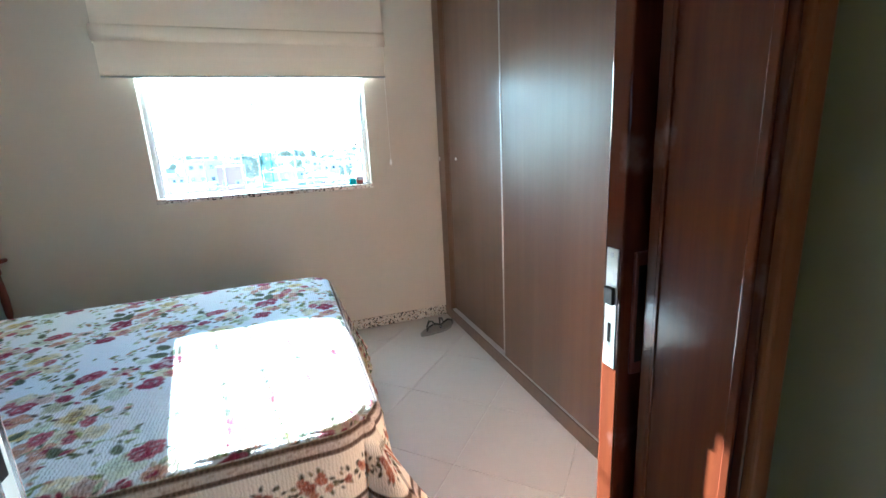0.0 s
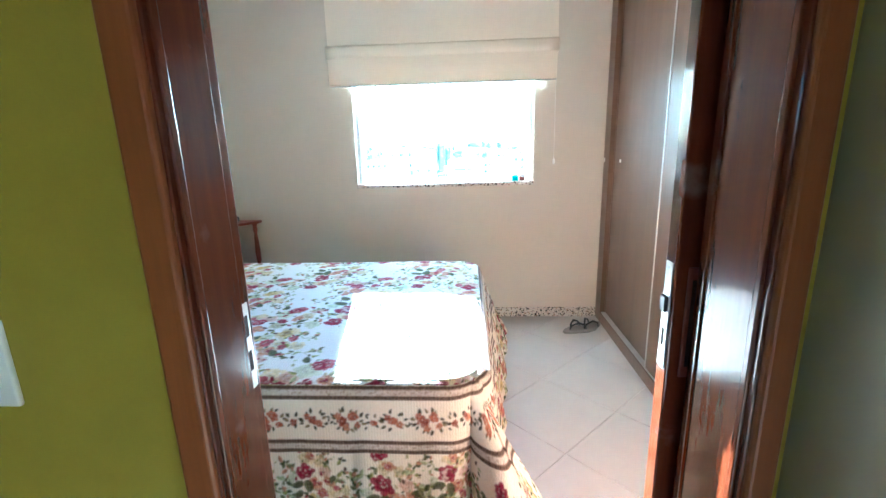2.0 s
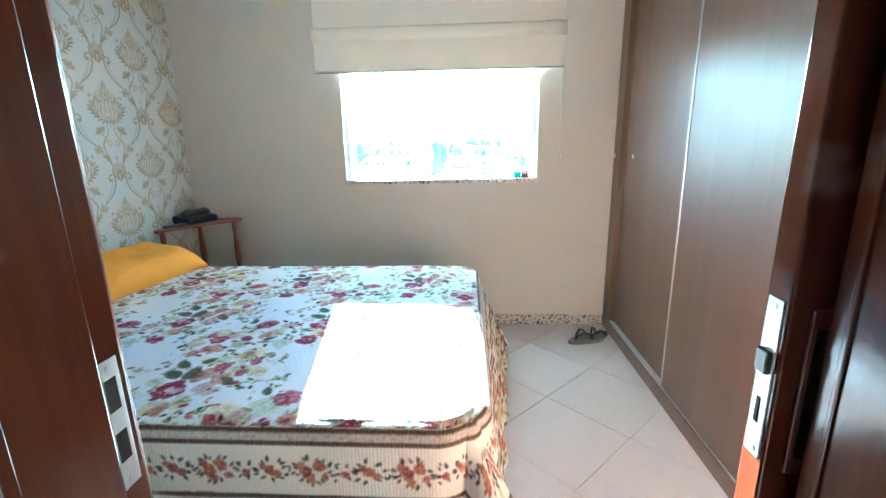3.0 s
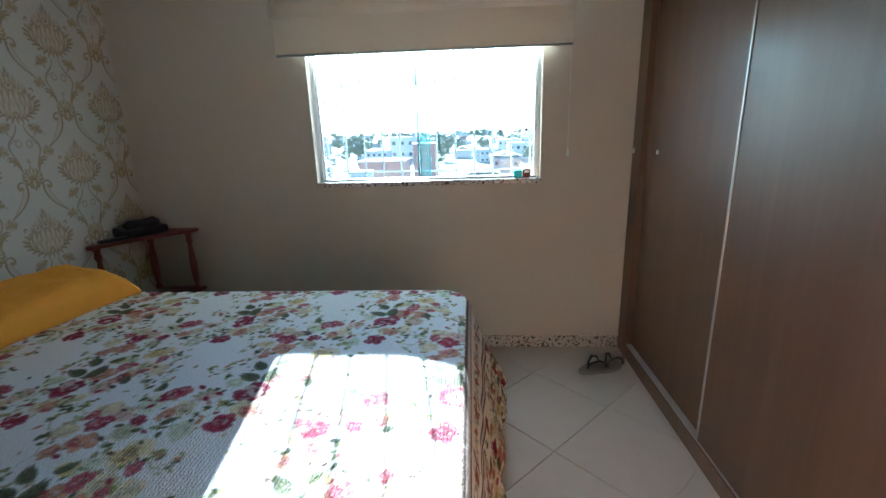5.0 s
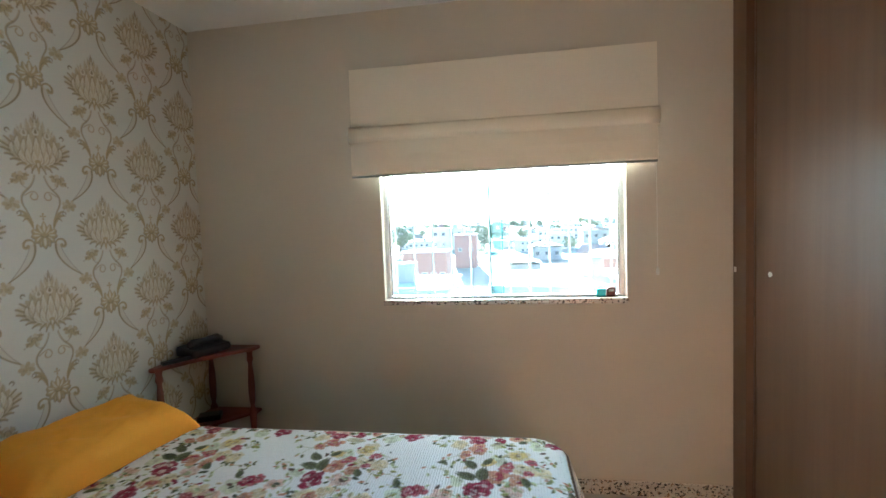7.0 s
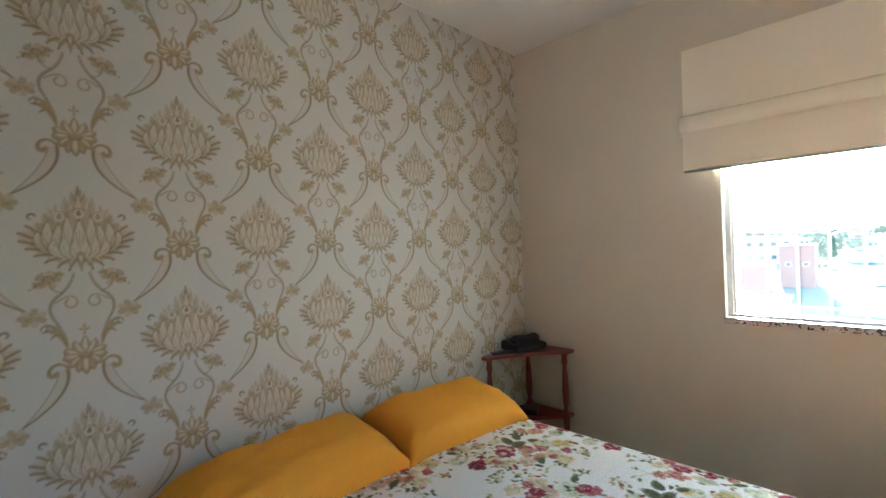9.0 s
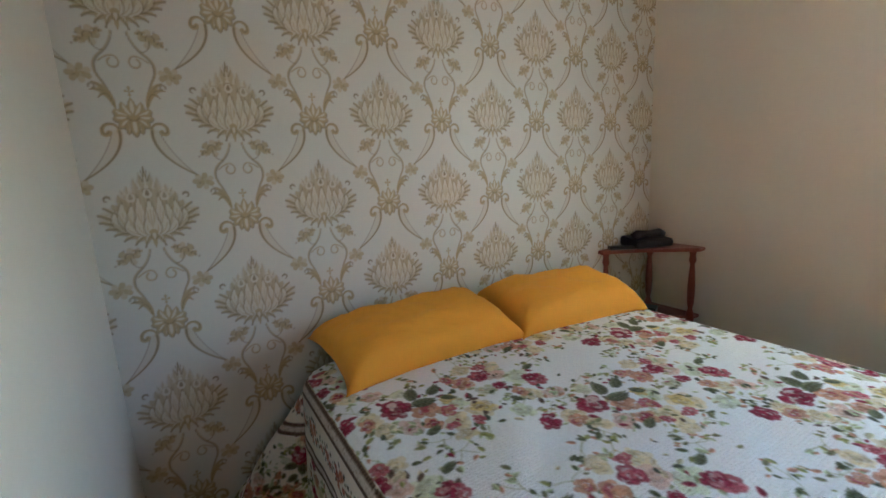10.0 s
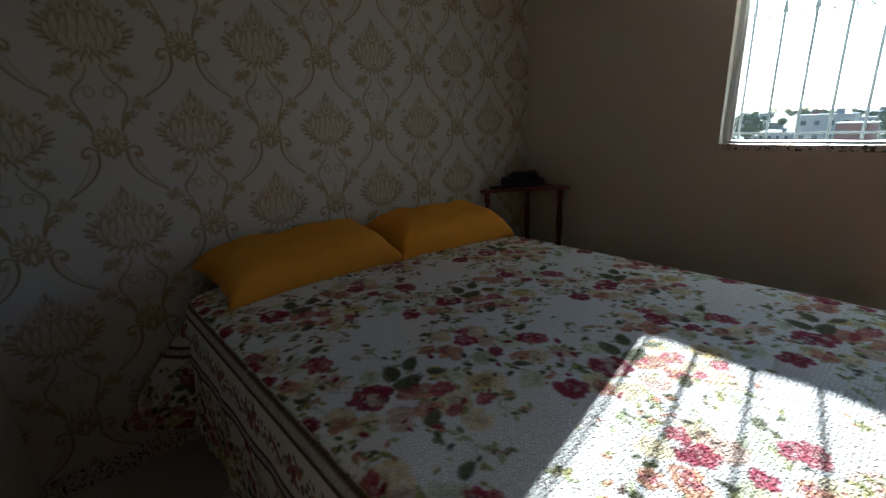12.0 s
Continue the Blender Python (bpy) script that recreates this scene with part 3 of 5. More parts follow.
def paint_bouquet(c, x, y, rng, size=1.0):
    """The repeat of the print: wine-red roses, a dark leaf pair, peach and straw roses and loose sprays."""
    s = size
    for dx, dy in ((-0.07, -0.04), (0.19, 0.04), (0.18, 0.3), (-0.1, 0.34), (-0.085, 0.19), (0.1, -0.08), (0.21, 0.16), (0.24, 0.35), (-0.13, 0.1), (0.25, 0.05), (-0.14, 0.28)):
        paint_spray(c, x + dx * s, y + dy * s, rng, 4, 0.05 * s)
    # washed-out blooms underneath
    for dx, dy, r, col in ((0.13, 0.2, 0.058, STRAW), (0.14, 0.11, 0.05, STRAW), (0.06, 0.16, 0.045, MIST), (0.05, 0.39, 0.055, MIST), (0.01, -0.08, 0.045, STRAW), (-0.05, 0.36, 0.045, STRAW), (0.0, 0.34, 0.045, PEACH), (0.1, 0.0, 0.045, PEACH), (0.15, 0.36, 0.045, STRAW), (0.06, 0.27, 0.04, SAGE), (0.2, 0.1, 0.04, STRAW), (0.2, 0.28, 0.042, MIST), (-0.07, 0.04, 0.035, MIST), (-0.085, 0.27, 0.04, STRAW), (0.07, -0.06, 0.04, STRAW), (0.18, 0.42, 0.04, PEACH)):
        paint_rose(c, x + dx * s, y + dy * s, 0.85 * r * s, tuple(0.8 * u + 0.2 for u in col), rng, None, 0.7)
    for _ in range(130):
        u = rng.random()
        dx, dy = rng.gauss(0.065, 0.085), -0.14 + 0.6 * u
        paint_leaf(c, x + dx * s, y + dy * s, rng.uniform(0.01, 0.03) * s, rng.uniform(0, 6.28), rng.choice([GREEN, SAGE, (0.12, 0.07, 0.05), CRIMSON, (0.07, 0.08, 0.05), (0.5, 0.48, 0.3), (0.42, 0.44, 0.26), MIST, (0.28, 0.29, 0.13), (0.6, 0.52, 0.34)]), rng)
    for dx, dy, r, col, heart in ((0.048, 0.07, 0.046, PEACH, (0.36, 0.05, 0.07)), (-0.015, 0.235, 0.04, PEACH, ROSE), (0.12, 0.055, 0.034, PEACH, CRIMSON), (0.1, 0.43, 0.036, ROSE, None), (0.03, 0.15, 0.026, STRAW, None), (0.125, 0.2, 0.032, STRAW, (0.3, 0.2, 0.1)), (0.085, 0.12, 0.03, ROSE, PEACH), (-0.06, 0.2, 0.026, PEACH, ROSE), (0.17, 0.16, 0.024, ROSE, None), (0.03, -0.09, 0.03, PEACH, ROSE), (0.12, 0.34, 0.028, PEACH, CRIMSON), (-0.07, 0.33, 0.024, ROSE, None)):
        paint_rose(c, x + dx * s, y + dy * s, 0.95 * r * s, col, rng, heart)
    for dx, dy, ln, ang in ((-0.015, 0.06, 0.085, 2.75), (-0.02, 0.115, 0.075, 2.3), (0.008, 0.05, 0.09, 1.5), (0.01, 0.14, 0.055, 0.9), (0.15, 0.02, 0.06, 2.0), (0.13, 0.3, 0.05, 0.6), (0.03, 0.44, 0.055, 1.9)):
        paint_leaf(c, x + dx * s, y + dy * s, 0.85 * ln * s, ang, (0.1, 0.11, 0.05), rng)
    for dx, dy, r, col, heart in ((0, 0, 0.052, CRIMSON, (0.66, 0.5, 0.48)), (-0.012, -0.145, 0.04, CRIMSON, None), (-0.025, 0.3, 0.038, CRIMSON, (0.45, 0.1, 0.13)), (0.062, 0.315, 0.026, CRIMSON, None), (0.075, 0.42, 0.03, CRIMSON, (0.5, 0.2, 0.22)), (0.155, 0.09, 0.02, ROSE, None)):
        paint_rose(c, x + dx * s, y + dy * s, 0.95 * r * s, col, rng, heart)


def quilt_top_canvas():
    rng = random.Random(5)
    c = Canvas(2.3, 1.6, 0.0025, (0.86, 0.87, 0.88))
    for i in range(-3, 6):
        for j in range(-2, 5):
            x, y = -1.021 + 0.55 * i + 0.29 * j, 1.158 + 0.45 * j - 0.01 * i
            if -1.85 < x < 0.7 and 0.5 < y < 2.7:
                paint_bouquet(c, x + 1.7, y - 0.9, rng)
    return c


def trim(c, width, v0, v1):
    """A woven band: two dark dotted cords with a pale speckled ribbon between them."""
    mid, wide = (v0 + v1) / 2, v1 - v0
    c.stroke([(0, mid), (width, mid)], wide / 2, (0.66, 0.6, 0.55))
    rng = random.Random(9)
    for i in range(int(width / 0.004)):
        c.stroke([(rng.uniform(0, width), mid + rng.uniform(-0.2, 0.2) * wide)], 0.0026, rng.choice([(0.36, 0.27, 0.23), (0.5, 0.42, 0.37), (0.78, 0.74, 0.7)]), 0.8)
    for v in (v0 + 0.14 * wide, v1 - 0.14 * wide):
        c.stroke([(0, v), (width, v)], 0.15 * wide, (0.17, 0.115, 0.085))
        for i in range(int(width / 0.011)):
            c.stroke([(i * 0.011, v)], 0.0034, (0.06, 0.045, 0.04), 0.9)


def quilt_side_canvas():
    """The hanging side: trim, a strip of small rose sprigs, trim, then large roses down to the hem."""
    rng = random.Random(11)
    c = Canvas(2.2, 0.52, 0.0025, (0.9, 0.87, 0.8), tiled=True)
    for k in range(5):
        # the skirt's bouquets lie along the edge
        paint_bouquet(c, 0.44 * k, 0.33 + 0.05 * (k % 2), rng, 0.72)
        paint_bouquet(c, 0.44 * k + 0.2, 0.29, rng, 0.6)
    c.stroke([(0, 0.112), (2.2, 0.112)], 0.066, (0.9, 0.87, 0.8))
    brick, bark = (0.32, 0.09, 0.055), (0.075, 0.06, 0.035)
    mid = 0.115
    blush = (0.5, 0.2, 0.11)
    for k in range(9):
        x = 0.05 + 0.24444 * k
        # a large cluster, a bud, a middling cluster and a trail of leaflets
        clusters = ((0.0, 0.038, ((-0.016, 0.004, 0.021), (0.014, -0.012, 0.018), (-0.03, -0.014, 0.012), (0.03, 0.016, 0.011), (-0.006, 0.024, 0.012))),
                    (0.078, 0.016, ((0.0, 0.008, 0.012),)),
                    (0.14, 0.03, ((-0.004, 0.0, 0.016), (0.016, 0.012, 0.012), (-0.02, -0.01, 0.011))))
        for cx, reach, roses in clusters:
            n = 15 if reach > 0.035 else (5 if reach < 0.02 else 11)
            for q in range(n):
                a = q * 6.28 / n + rng.uniform(-0.25, 0.25)
                d = reach * rng.uniform(0.75, 1.05)
                paint_leaf(c, x + cx + 1.15 * d * math.cos(a), mid + 0.8 * d * math.sin(a), rng.uniform(0.013, 0.019), a + rng.uniform(-0.7, 0.7), rng.choice([bark, bark, (0.14, 0.12, 0.06), (0.28, 0.22, 0.12)]), rng)
            for dx, dy, r in roses:
                paint_rose(c, x + cx + dx, mid + dy, r, rng.choice([brick, blush, (0.42, 0.13, 0.07)]), rng)
        for dx, dy in ((0.178, 0.016), (0.19, -0.008), (0.2, 0.01), (0.186, 0.004), (0.058, 0.022), (0.066, -0.02)):
            paint_leaf(c, x + dx, mid + dy, 0.012, rng.uniform(0, 6.28), bark, rng)
    trim(c, 2.2, 0.006, 0.048)
    trim(c, 2.2, 0.181, 0.223)
    return c


def grid_mesh(name, co, nx, ny, colors=None, cloth=None, mat=None):
    """A sheet of nx x ny points, with a printed colour for every point."""
    me = bpy.data.meshes.new(name)
    idx = np.arange(nx * ny).reshape(ny, nx)
    quads = np.stack((idx[:-1, :-1], idx[:-1, 1:], idx[1:, 1:], idx[1:, :-1]), -1).reshape(-1, 4)
    me.vertices.add(nx * ny)
    me.vertices.foreach_set("co", co.astype(np.float32).ravel())
    me.loops.add(quads.size)
    me.loops.foreach_set("vertex_index", quads.astype(np.int32).ravel())
    me.polygons.add(len(quads))
    me.polygons.foreach_set("loop_start", np.arange(0, quads.size, 4, dtype=np.int32))
    me.polygons.foreach_set("use_smooth", np.ones(len(quads), bool))
    me.update(calc_edges=True)
    if colors is not None:
        at = me.attributes.new("print", "FLOAT_COLOR", "POINT")
        at.data.foreach_set("color", np.concatenate((colors, np.ones((len(colors), 1))), 1).astype(np.float32).ravel())
    if cloth is not None:
        at = me.attributes.new("cloth", "FLOAT_VECTOR", "POINT")
        at.data.foreach_set("vector", cloth.astype(np.float32).ravel())
    me.materials.append(mat)
    return me

# ---- the setting ----
WEST, EAST, NORTH, SOUTH, HALL, TOP = -1.6, 1.95, 3.125, 0.505, 0.36, 2.648
WX0, WX1, WZ0, WZ1 = -0.478, 0.822, 1.06, 2.12


def structure(name, bm, mat, label, category):
    return tagged(part(name, bm, mat), label, category, kind="structure")


floor = structure("floor", slab(-1.45, 0.9, -3.35, HALL, -0.12, -0.004, bm=slab(WEST - 0.15, EAST + 0.15, HALL, NORTH + 0.15, -0.12, -0.004)), GROUT, "pale beige ceramic floor laid diagonally with thin grout", "floor")
ceiling = structure("ceiling", slab(-1.45, 0.9, -3.35, HALL, TOP, TOP + 0.12, bm=slab(WEST - 0.15, EAST + 0.15, HALL, NORTH + 0.15, TOP, TOP + 0.12)), WHITE, "plain white painted ceiling", "ceiling")
bm = slab(WEST - 0.15, WX0, NORTH, NORTH + 0.15, 0, TOP)
slab(WX1, EAST + 0.15, NORTH, NORTH + 0.15, 0, TOP, bm=bm)
slab(WX0, WX1, NORTH, NORTH + 0.15, 0, WZ0 - 0.028, bm=bm)
slab(WX0, WX1, NORTH, NORTH + 0.15, WZ1, TOP, bm=bm)
wall_north = structure("wall_north", bm, CREAM, "cream painted wall with a wide window", "wall")
wall_west = structure("wall_west", slab(WEST - 0.15, WEST, HALL, NORTH, 0, TOP), CREAM, "bedroom wall covered in beige damask wallpaper", "wall")
wall_east = structure("wall_east", slab(EAST, EAST + 0.15, HALL, NORTH, 0, TOP), CREAM, "cream wall behind the wardrobe", "wall")
bm = slab(WEST, -0.035, HALL + 0.04, SOUTH, 0, TOP)
slab(0.74, EAST, HALL + 0.04, SOUTH, 0, TOP, bm=bm)
slab(-0.035, 0.74, HALL + 0.04, SOUTH, 2.14, TOP, bm=bm)
wall_south = structure("wall_south", bm, CREAM, "cream bedroom wall with the doorway", "wall")
bm = slab(-1.3, -0.035, HALL, HALL + 0.04, 0, TOP)
slab(0.74, 0.762, HALL, HALL + 0.04, 0, TOP, bm=bm)
slab(-0.035, 0.74, HALL, HALL + 0.04, 2.14, TOP, bm=bm)
wall_hall = structure("wall_hall_north", bm, LIME, "lime yellow rough painted hall wall beside the doorway", "wall")
structure("wall_hall_east", slab(0.76, 0.9, -3.2, HALL, 0, TOP), PALE, "pale greenish grey hall wall beside the doorway", "wall")
structure("wall_hall_west", slab(-1.45, -1.3, -3.2, HALL, 0, TOP), LIME, "lime yellow hall wall", "wall")
# unseen end wall; its gap is added to let fill light into the hall
bm = slab(-1.45, -0.2, -3.35, -3.2, 0, TOP)
slab(0.05, 0.9, -3.35, -3.2, 0, TOP, bm=bm)
slab(-0.2, 0.05, -3.35, -3.2, 1.68, TOP, bm=bm)
slab(-0.2, 0.05, -3.35, -3.2, 0, 1.25, bm=bm)
structure("wall_hall_south", bm, PALE, "pale unseen hall wall with an added opening for fill light", "wall")

# wallpaper
tile_art = damask_tile()
ny, nz = 760, 750
gy, gz = np.meshgrid(np.linspace(SOUTH, NORTH, ny), np.linspace(0.07, TOP, nz))
co = np.stack((np.full(gy.size, WEST + 0.002), gy.ravel(), gz.ravel()), 1)
paper = new("wallpaper", grid_mesh("wallpaper", co, ny, nz, tile_art.sample(gy.ravel() - 0.92 + 0.526, gz.ravel() - 1.532 + 0.936), None, PAPER))
paper.parent = wall_west
paper["label"] = "white wallpaper with gold-brown lotus damask"


def baseboard(x0, x1, y0, y1):
    structure("baseboard", slab(x0, x1, y0, y1, 0, 0.075, 0.002), GRANITE, "speckled grey granite skirting along the wall", "baseboard")


baseboard(WEST + 0.013, 1.322, NORTH - 0.012, NORTH)
baseboard(WEST + 0.003, WEST + 0.013, SOUTH + 0.013, NORTH)
baseboard(WEST + 0.003, -0.062, SOUTH, SOUTH + 0.013)

# ---- doorway ----
frame_top = 2.105
door_frame = thing("door_frame", "glossy reddish varnished wooden door frame, scuffed", "door frame", (0.35, 0.43, 0), kind="structure")


def under(parent, name, bm, mat, label="", smooth=False):
    """Link a mesh given in world places under a thing that stands elsewhere."""
    ob = part(name, bm, mat, parent, label, smooth)
    where = Vector()
    up = parent
    while up is not None:
        where += up.location
        up = up.parent
    ob.data.transform(Matrix.Translation(-where))
    return ob


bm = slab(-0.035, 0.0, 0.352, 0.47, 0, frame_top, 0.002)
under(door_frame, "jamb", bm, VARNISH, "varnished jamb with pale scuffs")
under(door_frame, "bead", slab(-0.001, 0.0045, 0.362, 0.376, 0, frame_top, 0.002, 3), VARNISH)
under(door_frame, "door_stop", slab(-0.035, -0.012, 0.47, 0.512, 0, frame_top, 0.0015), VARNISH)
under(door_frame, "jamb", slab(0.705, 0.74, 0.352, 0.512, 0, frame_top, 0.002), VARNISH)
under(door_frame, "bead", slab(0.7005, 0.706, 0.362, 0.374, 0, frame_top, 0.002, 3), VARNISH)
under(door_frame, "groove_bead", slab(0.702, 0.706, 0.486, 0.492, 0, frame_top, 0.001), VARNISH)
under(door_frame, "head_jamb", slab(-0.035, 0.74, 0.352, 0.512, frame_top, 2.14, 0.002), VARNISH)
for x0, x1 in ((-0.05, -0.004), (0.709, 0.744)):
    under(door_frame, "architrave", slab(x0, x1, 0.342, 0.359, 0, 2.16, 0.006, 3), ARCHWOOD)
under(door_frame, "architrave", slab(-0.05, 0.744, 0.344, 0.359, 2.11, 2.165, 0.006, 3), ARCHWOOD)
under(door_frame, "architrave", slab(-0.075, -0.014, 0.506, 0.518, 0.0, 2.16, 0.003), ARCHWOOD)
strike = under(door_frame, "strike_plate", slab(-0.0125, -0.0105, 0.476, 0.503, 0.952, 1.102, 0.0006), STEEL, "pale steel strike plate with two slots")
# the slots are dark blocks on the plate, their shade put into the colour
for z0, z1 in ((1.045, 1.082), (0.985, 1.02)):
    under(strike, "slot_shade", slab(-0.0115, -0.0102, 0.482, 0.497, z0, z1), HOLE_SHADE)
for z in (1.093, 0.962):
    bm = bmesh.new()
    bmesh.ops.create_cone(bm, cap_ends=True, segments=12, radius1=0.0036, radius2=0.003, depth=0.0012, matrix=Matrix.Translation((-0.0101, 0.4895, z)) @ Matrix.Rotation(radians(90), 4, "Y"))
    under(strike, "screw", bm, STEEL)

door_1 = thing("door_1", "glossy reddish brown sliding door, slid open beside the doorway", "door", (0.68, 0.548, 0.0), kind="structure")
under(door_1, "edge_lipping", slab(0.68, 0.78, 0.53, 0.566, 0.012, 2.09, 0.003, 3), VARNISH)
# pale reflecting panel, out of view behind the red lipping
under(door_1, "leaf", slab(0.7805, 1.31, 0.53, 0.566, 0.012, 2.09, 0.003, 3), BOUNCEWOOD)
plate = under(door_1, "lock_faceplate", slab(0.678, 0.6805, 0.5365, 0.5595, 0.965, 1.15, 0.0006), STEEL, "worn pale steel lock faceplate")
under(plate, "latch", slab(0.672, 0.679, 0.539, 0.557, 1.066, 1.092, 0.0015), DARK, "black hooked latch")
# dark block in place of a shaded slot
under(plate, "bolt_slot_shade", slab(0.6772, 0.679, 0.5455, 0.5515, 1.005, 1.035), HOLE_SHADE)
for z in (1.14, 0.975):
    bm = bmesh.new()
    bmesh.ops.create_cone(bm, cap_ends=True, segments=12, radius1=0.004, radius2=0.0034, depth=0.0012, matrix=Matrix.Translation((0.6776, 0.548, z)) @ Matrix.Rotation(radians(90), 4, "Y"))
    under(plate, "screw", bm, ALU)
pull = under(door_1, "flush_pull", slab(0.7, 0.738, 0.5255, 0.531, 0.955, 1.145, 0.002), MAHOGANY, "dark flush pull plate")
# dark block on the plate stands for a shaded hollow
under(pull, "recess_shade", slab(0.7065, 0.7315, 0.5248, 0.527, 0.975, 1.125, 0.0004), HOLE_SHADE)

switch = tagged(thing("light_switch", "white plastic light switch on the lime wall", "light switch", (-0.314, 0.36, 1.068)))
under(switch, "cover_plate", slab(-0.357, -0.272, 0.351, 0.36, 1.004, 1.133, 0.0035, 3), PLASTIC)
for z0 in (1.036, 1.07):
    under(switch, "rocker", slab(-0.338, -0.291, 0.3485, 0.352, z0, z0 + 0.031, 0.0012), PLASTIC)

# ---- window ----
window = thing("window_1", "sliding clear glass window in grey aluminium tracks", "window", (0.17, 3.2, WZ0), kind="structure")
under(window, "window_sill", slab(WX0 - 0.006, WX1 + 0.006, NORTH - 0.014, NORTH + 0.17, WZ0 - 0.028, WZ0, 0.003), GRANITE, "speckled granite sill")
for x0, x1 in ((WX0, WX0 + 0.022), (WX1 - 0.022, WX1)):
    under(window, "side_frame", slab(x0, x1, 3.175, 3.235, WZ0, WZ1, 0.003), ALU)
    under(window, "side_bead", slab(x0 + (0.022 if x0 < 0 else -0.01), x0 + (0.032 if x0 < 0 else 0.0), 3.19, 3.205, WZ0, WZ1, 0.001), PLASTIC)
under(window, "bottom_track", slab(WX0 + 0.022, WX1 - 0.022, 3.175, 3.235, WZ0, WZ0 + 0.012, 0.002), ALU)
under(window, "top_track", slab(WX0 + 0.022, WX1 - 0.022, 3.175, 3.235, WZ1 - 0.03, WZ1, 0.002), ALU)
EDGE = material("green_glass_edge", (0.03, 0.16, 0.17), 0.15)
for x0, x1, y in ((WX0 + 0.024, 0.185, 3.222), (0.12, WX1 - 0.024, 3.196)):
    pane = under(window, "pane", slab(x0, x1, y - 0.003, y + 0.003, WZ0 + 0.006, WZ1 - 0.012), GLASS)
    pane.visible_shadow = False
    xe = x1 if x0 < -0.2 else x0
    under(pane, "pane_edge", slab(xe - 0.003, xe + 0.003, y - 0.005, y + 0.005, WZ0 + 0.012, WZ1 - 0.03), EDGE)
under(window, "meeting_strip", slab(0.128, 0.178, 3.203, 3.214, WZ0 + 0.012, WZ1 - 0.03), TINTED, "teal tinted overlap of the two panes").visible_shadow = False
bm = bmesh.new()
bmesh.ops.create_cone(bm, cap_ends=True, segments=16, radius1=0.011, radius2=0.009, depth=0.02, matrix=Matrix.Translation((0.745, 3.188, 1.33)) @ Matrix.Rotation(radians(90), 4, "X"))
under(window, "pull_knob", bm, DARK, "small black pull knob")

lock = thing("window_lock", "small dark padlock with a teal tag on the sill", "padlock", (0.745, 3.165, WZ0))
under(lock, "body", slab(0.725, 0.772, 3.155, 3.178, WZ0, WZ0 + 0.05, 0.009, 3), MAHOGANY, "dark brown glossy body")
under(lock, "label_plate", slab(0.735, 0.762, 3.1535, 3.156, WZ0 + 0.028, WZ0 + 0.04, 0.001), PLASTIC)
under(lock, "tag", slab(0.675, 0.722, 3.155, 3.175, WZ0, WZ0 + 0.042, 0.004), TEAL, "teal plastic tag")

grille = thing("window_grille", "grey painted iron bars with curled ornaments outside the window", "grille", (0.17, 3.31, 1.0))
for z in (1.1, 1.98):
    under(grille, "rail", rod([(-0.52, 3.312, z), (0.86, 3.312, z)], 0.006), BARS)
for x in (-0.52, 0.86):
    for z in (1.1, 1.98):
        under(grille, "bracket", slab(x - 0.012, x + 0.012, 3.27, 3.318, z - 0.008, z + 0.008, 0.002), BARS)
for k in range(12):
    x = -0.452 + 0.1125 * k
    under(grille, "bar", rod([(x, 3.312, 1.06), (x, 3.312, 2.06)], 0.0064), BARS)
    for s in (1, -1):
        pts = [(x + s * (0.004 + 0.026 * (1 - math.cos(radians(a)))), 3.312, 1.66 - 0.075 + 0.075 * (1 - math.sin(radians(a))) * (1 if a < 90 else 0.35)) for a in range(0, 181, 15)]
        under(grille, "curl", rod(pts, 0.0032, 6), BARS)

blind = thing("roman_blind", "ivory fabric roman blind half raised over the window", "blind", (0.17, 3.09, 1.755))
BX0, BX1 = -0.625, 0.97


def strip(profile, x0, x1):
    """A sheet of given section (y, z), drawn out along x, closed, slightly uneven."""
    bm = bmesh.new()
    n = 24
    rows = []
    for i in range(n + 1):
        x = x0 + (x1 - x0) * i / n
        rows.append([bm.verts.new((x, y + 0.0022 * noise.noise((x * 4, z * 9, 1.7)), z + 0.0015 * noise.noise((x * 5, z, 4.1)))) for y, z in profile])
    for a, b in zip(rows, rows[1:]):
        for k in range(len(profile)):
            q = (k + 1) % len(profile)
            bm.faces.new((a[k], a[q], b[q], b[k]))
    bm.faces.new(rows[0][::-1])
    bm.faces.new(rows[-1])
    bmesh.ops.recalc_face_normals(bm, faces=bm.faces[:])
    return bm


under(blind, "upper_panel", strip([(3.100, 2.335), (3.097, 2.2), (3.094, 2.02), (3.100, 2.02), (3.104, 2.2), (3.106, 2.335)], BX0 + 0.006, BX1), CLOTH, smooth=False)
under(blind, "fold", strip([(3.101, 2.024), (3.082, 2.02), (3.070, 2.004), (3.065, 1.975), (3.068, 1.945), (3.094, 1.925), (3.082, 1.928), (3.094, 1.95), (3.073, 1.975), (3.078, 1.998), (3.088, 2.01), (3.101, 2.012)], BX0 - 0.004, BX1 + 0.004), CLOTH, smooth=True)
under(blind, "lower_panel", strip([(3.082, 1.935), (3.078, 1.86), (3.079, 1.765), (3.083, 1.757), (3.089, 1.757), (3.091, 1.765), (3.089, 1.86), (3.090, 1.935)], BX0 + 0.004, BX1 - 0.004), CLOTH)
under(blind, "bottom_bar", rod([(BX0 + 0.005, 3.085, 1.752), (BX1 - 0.005, 3.085, 1.752)], 0.0055, 10), ALU, "thin grey bottom bar", True)
under(blind, "headrail", slab(BX0 + 0.008, BX1 - 0.002, 3.108, 3.1245, 2.3, 2.333, 0.003), ALU)
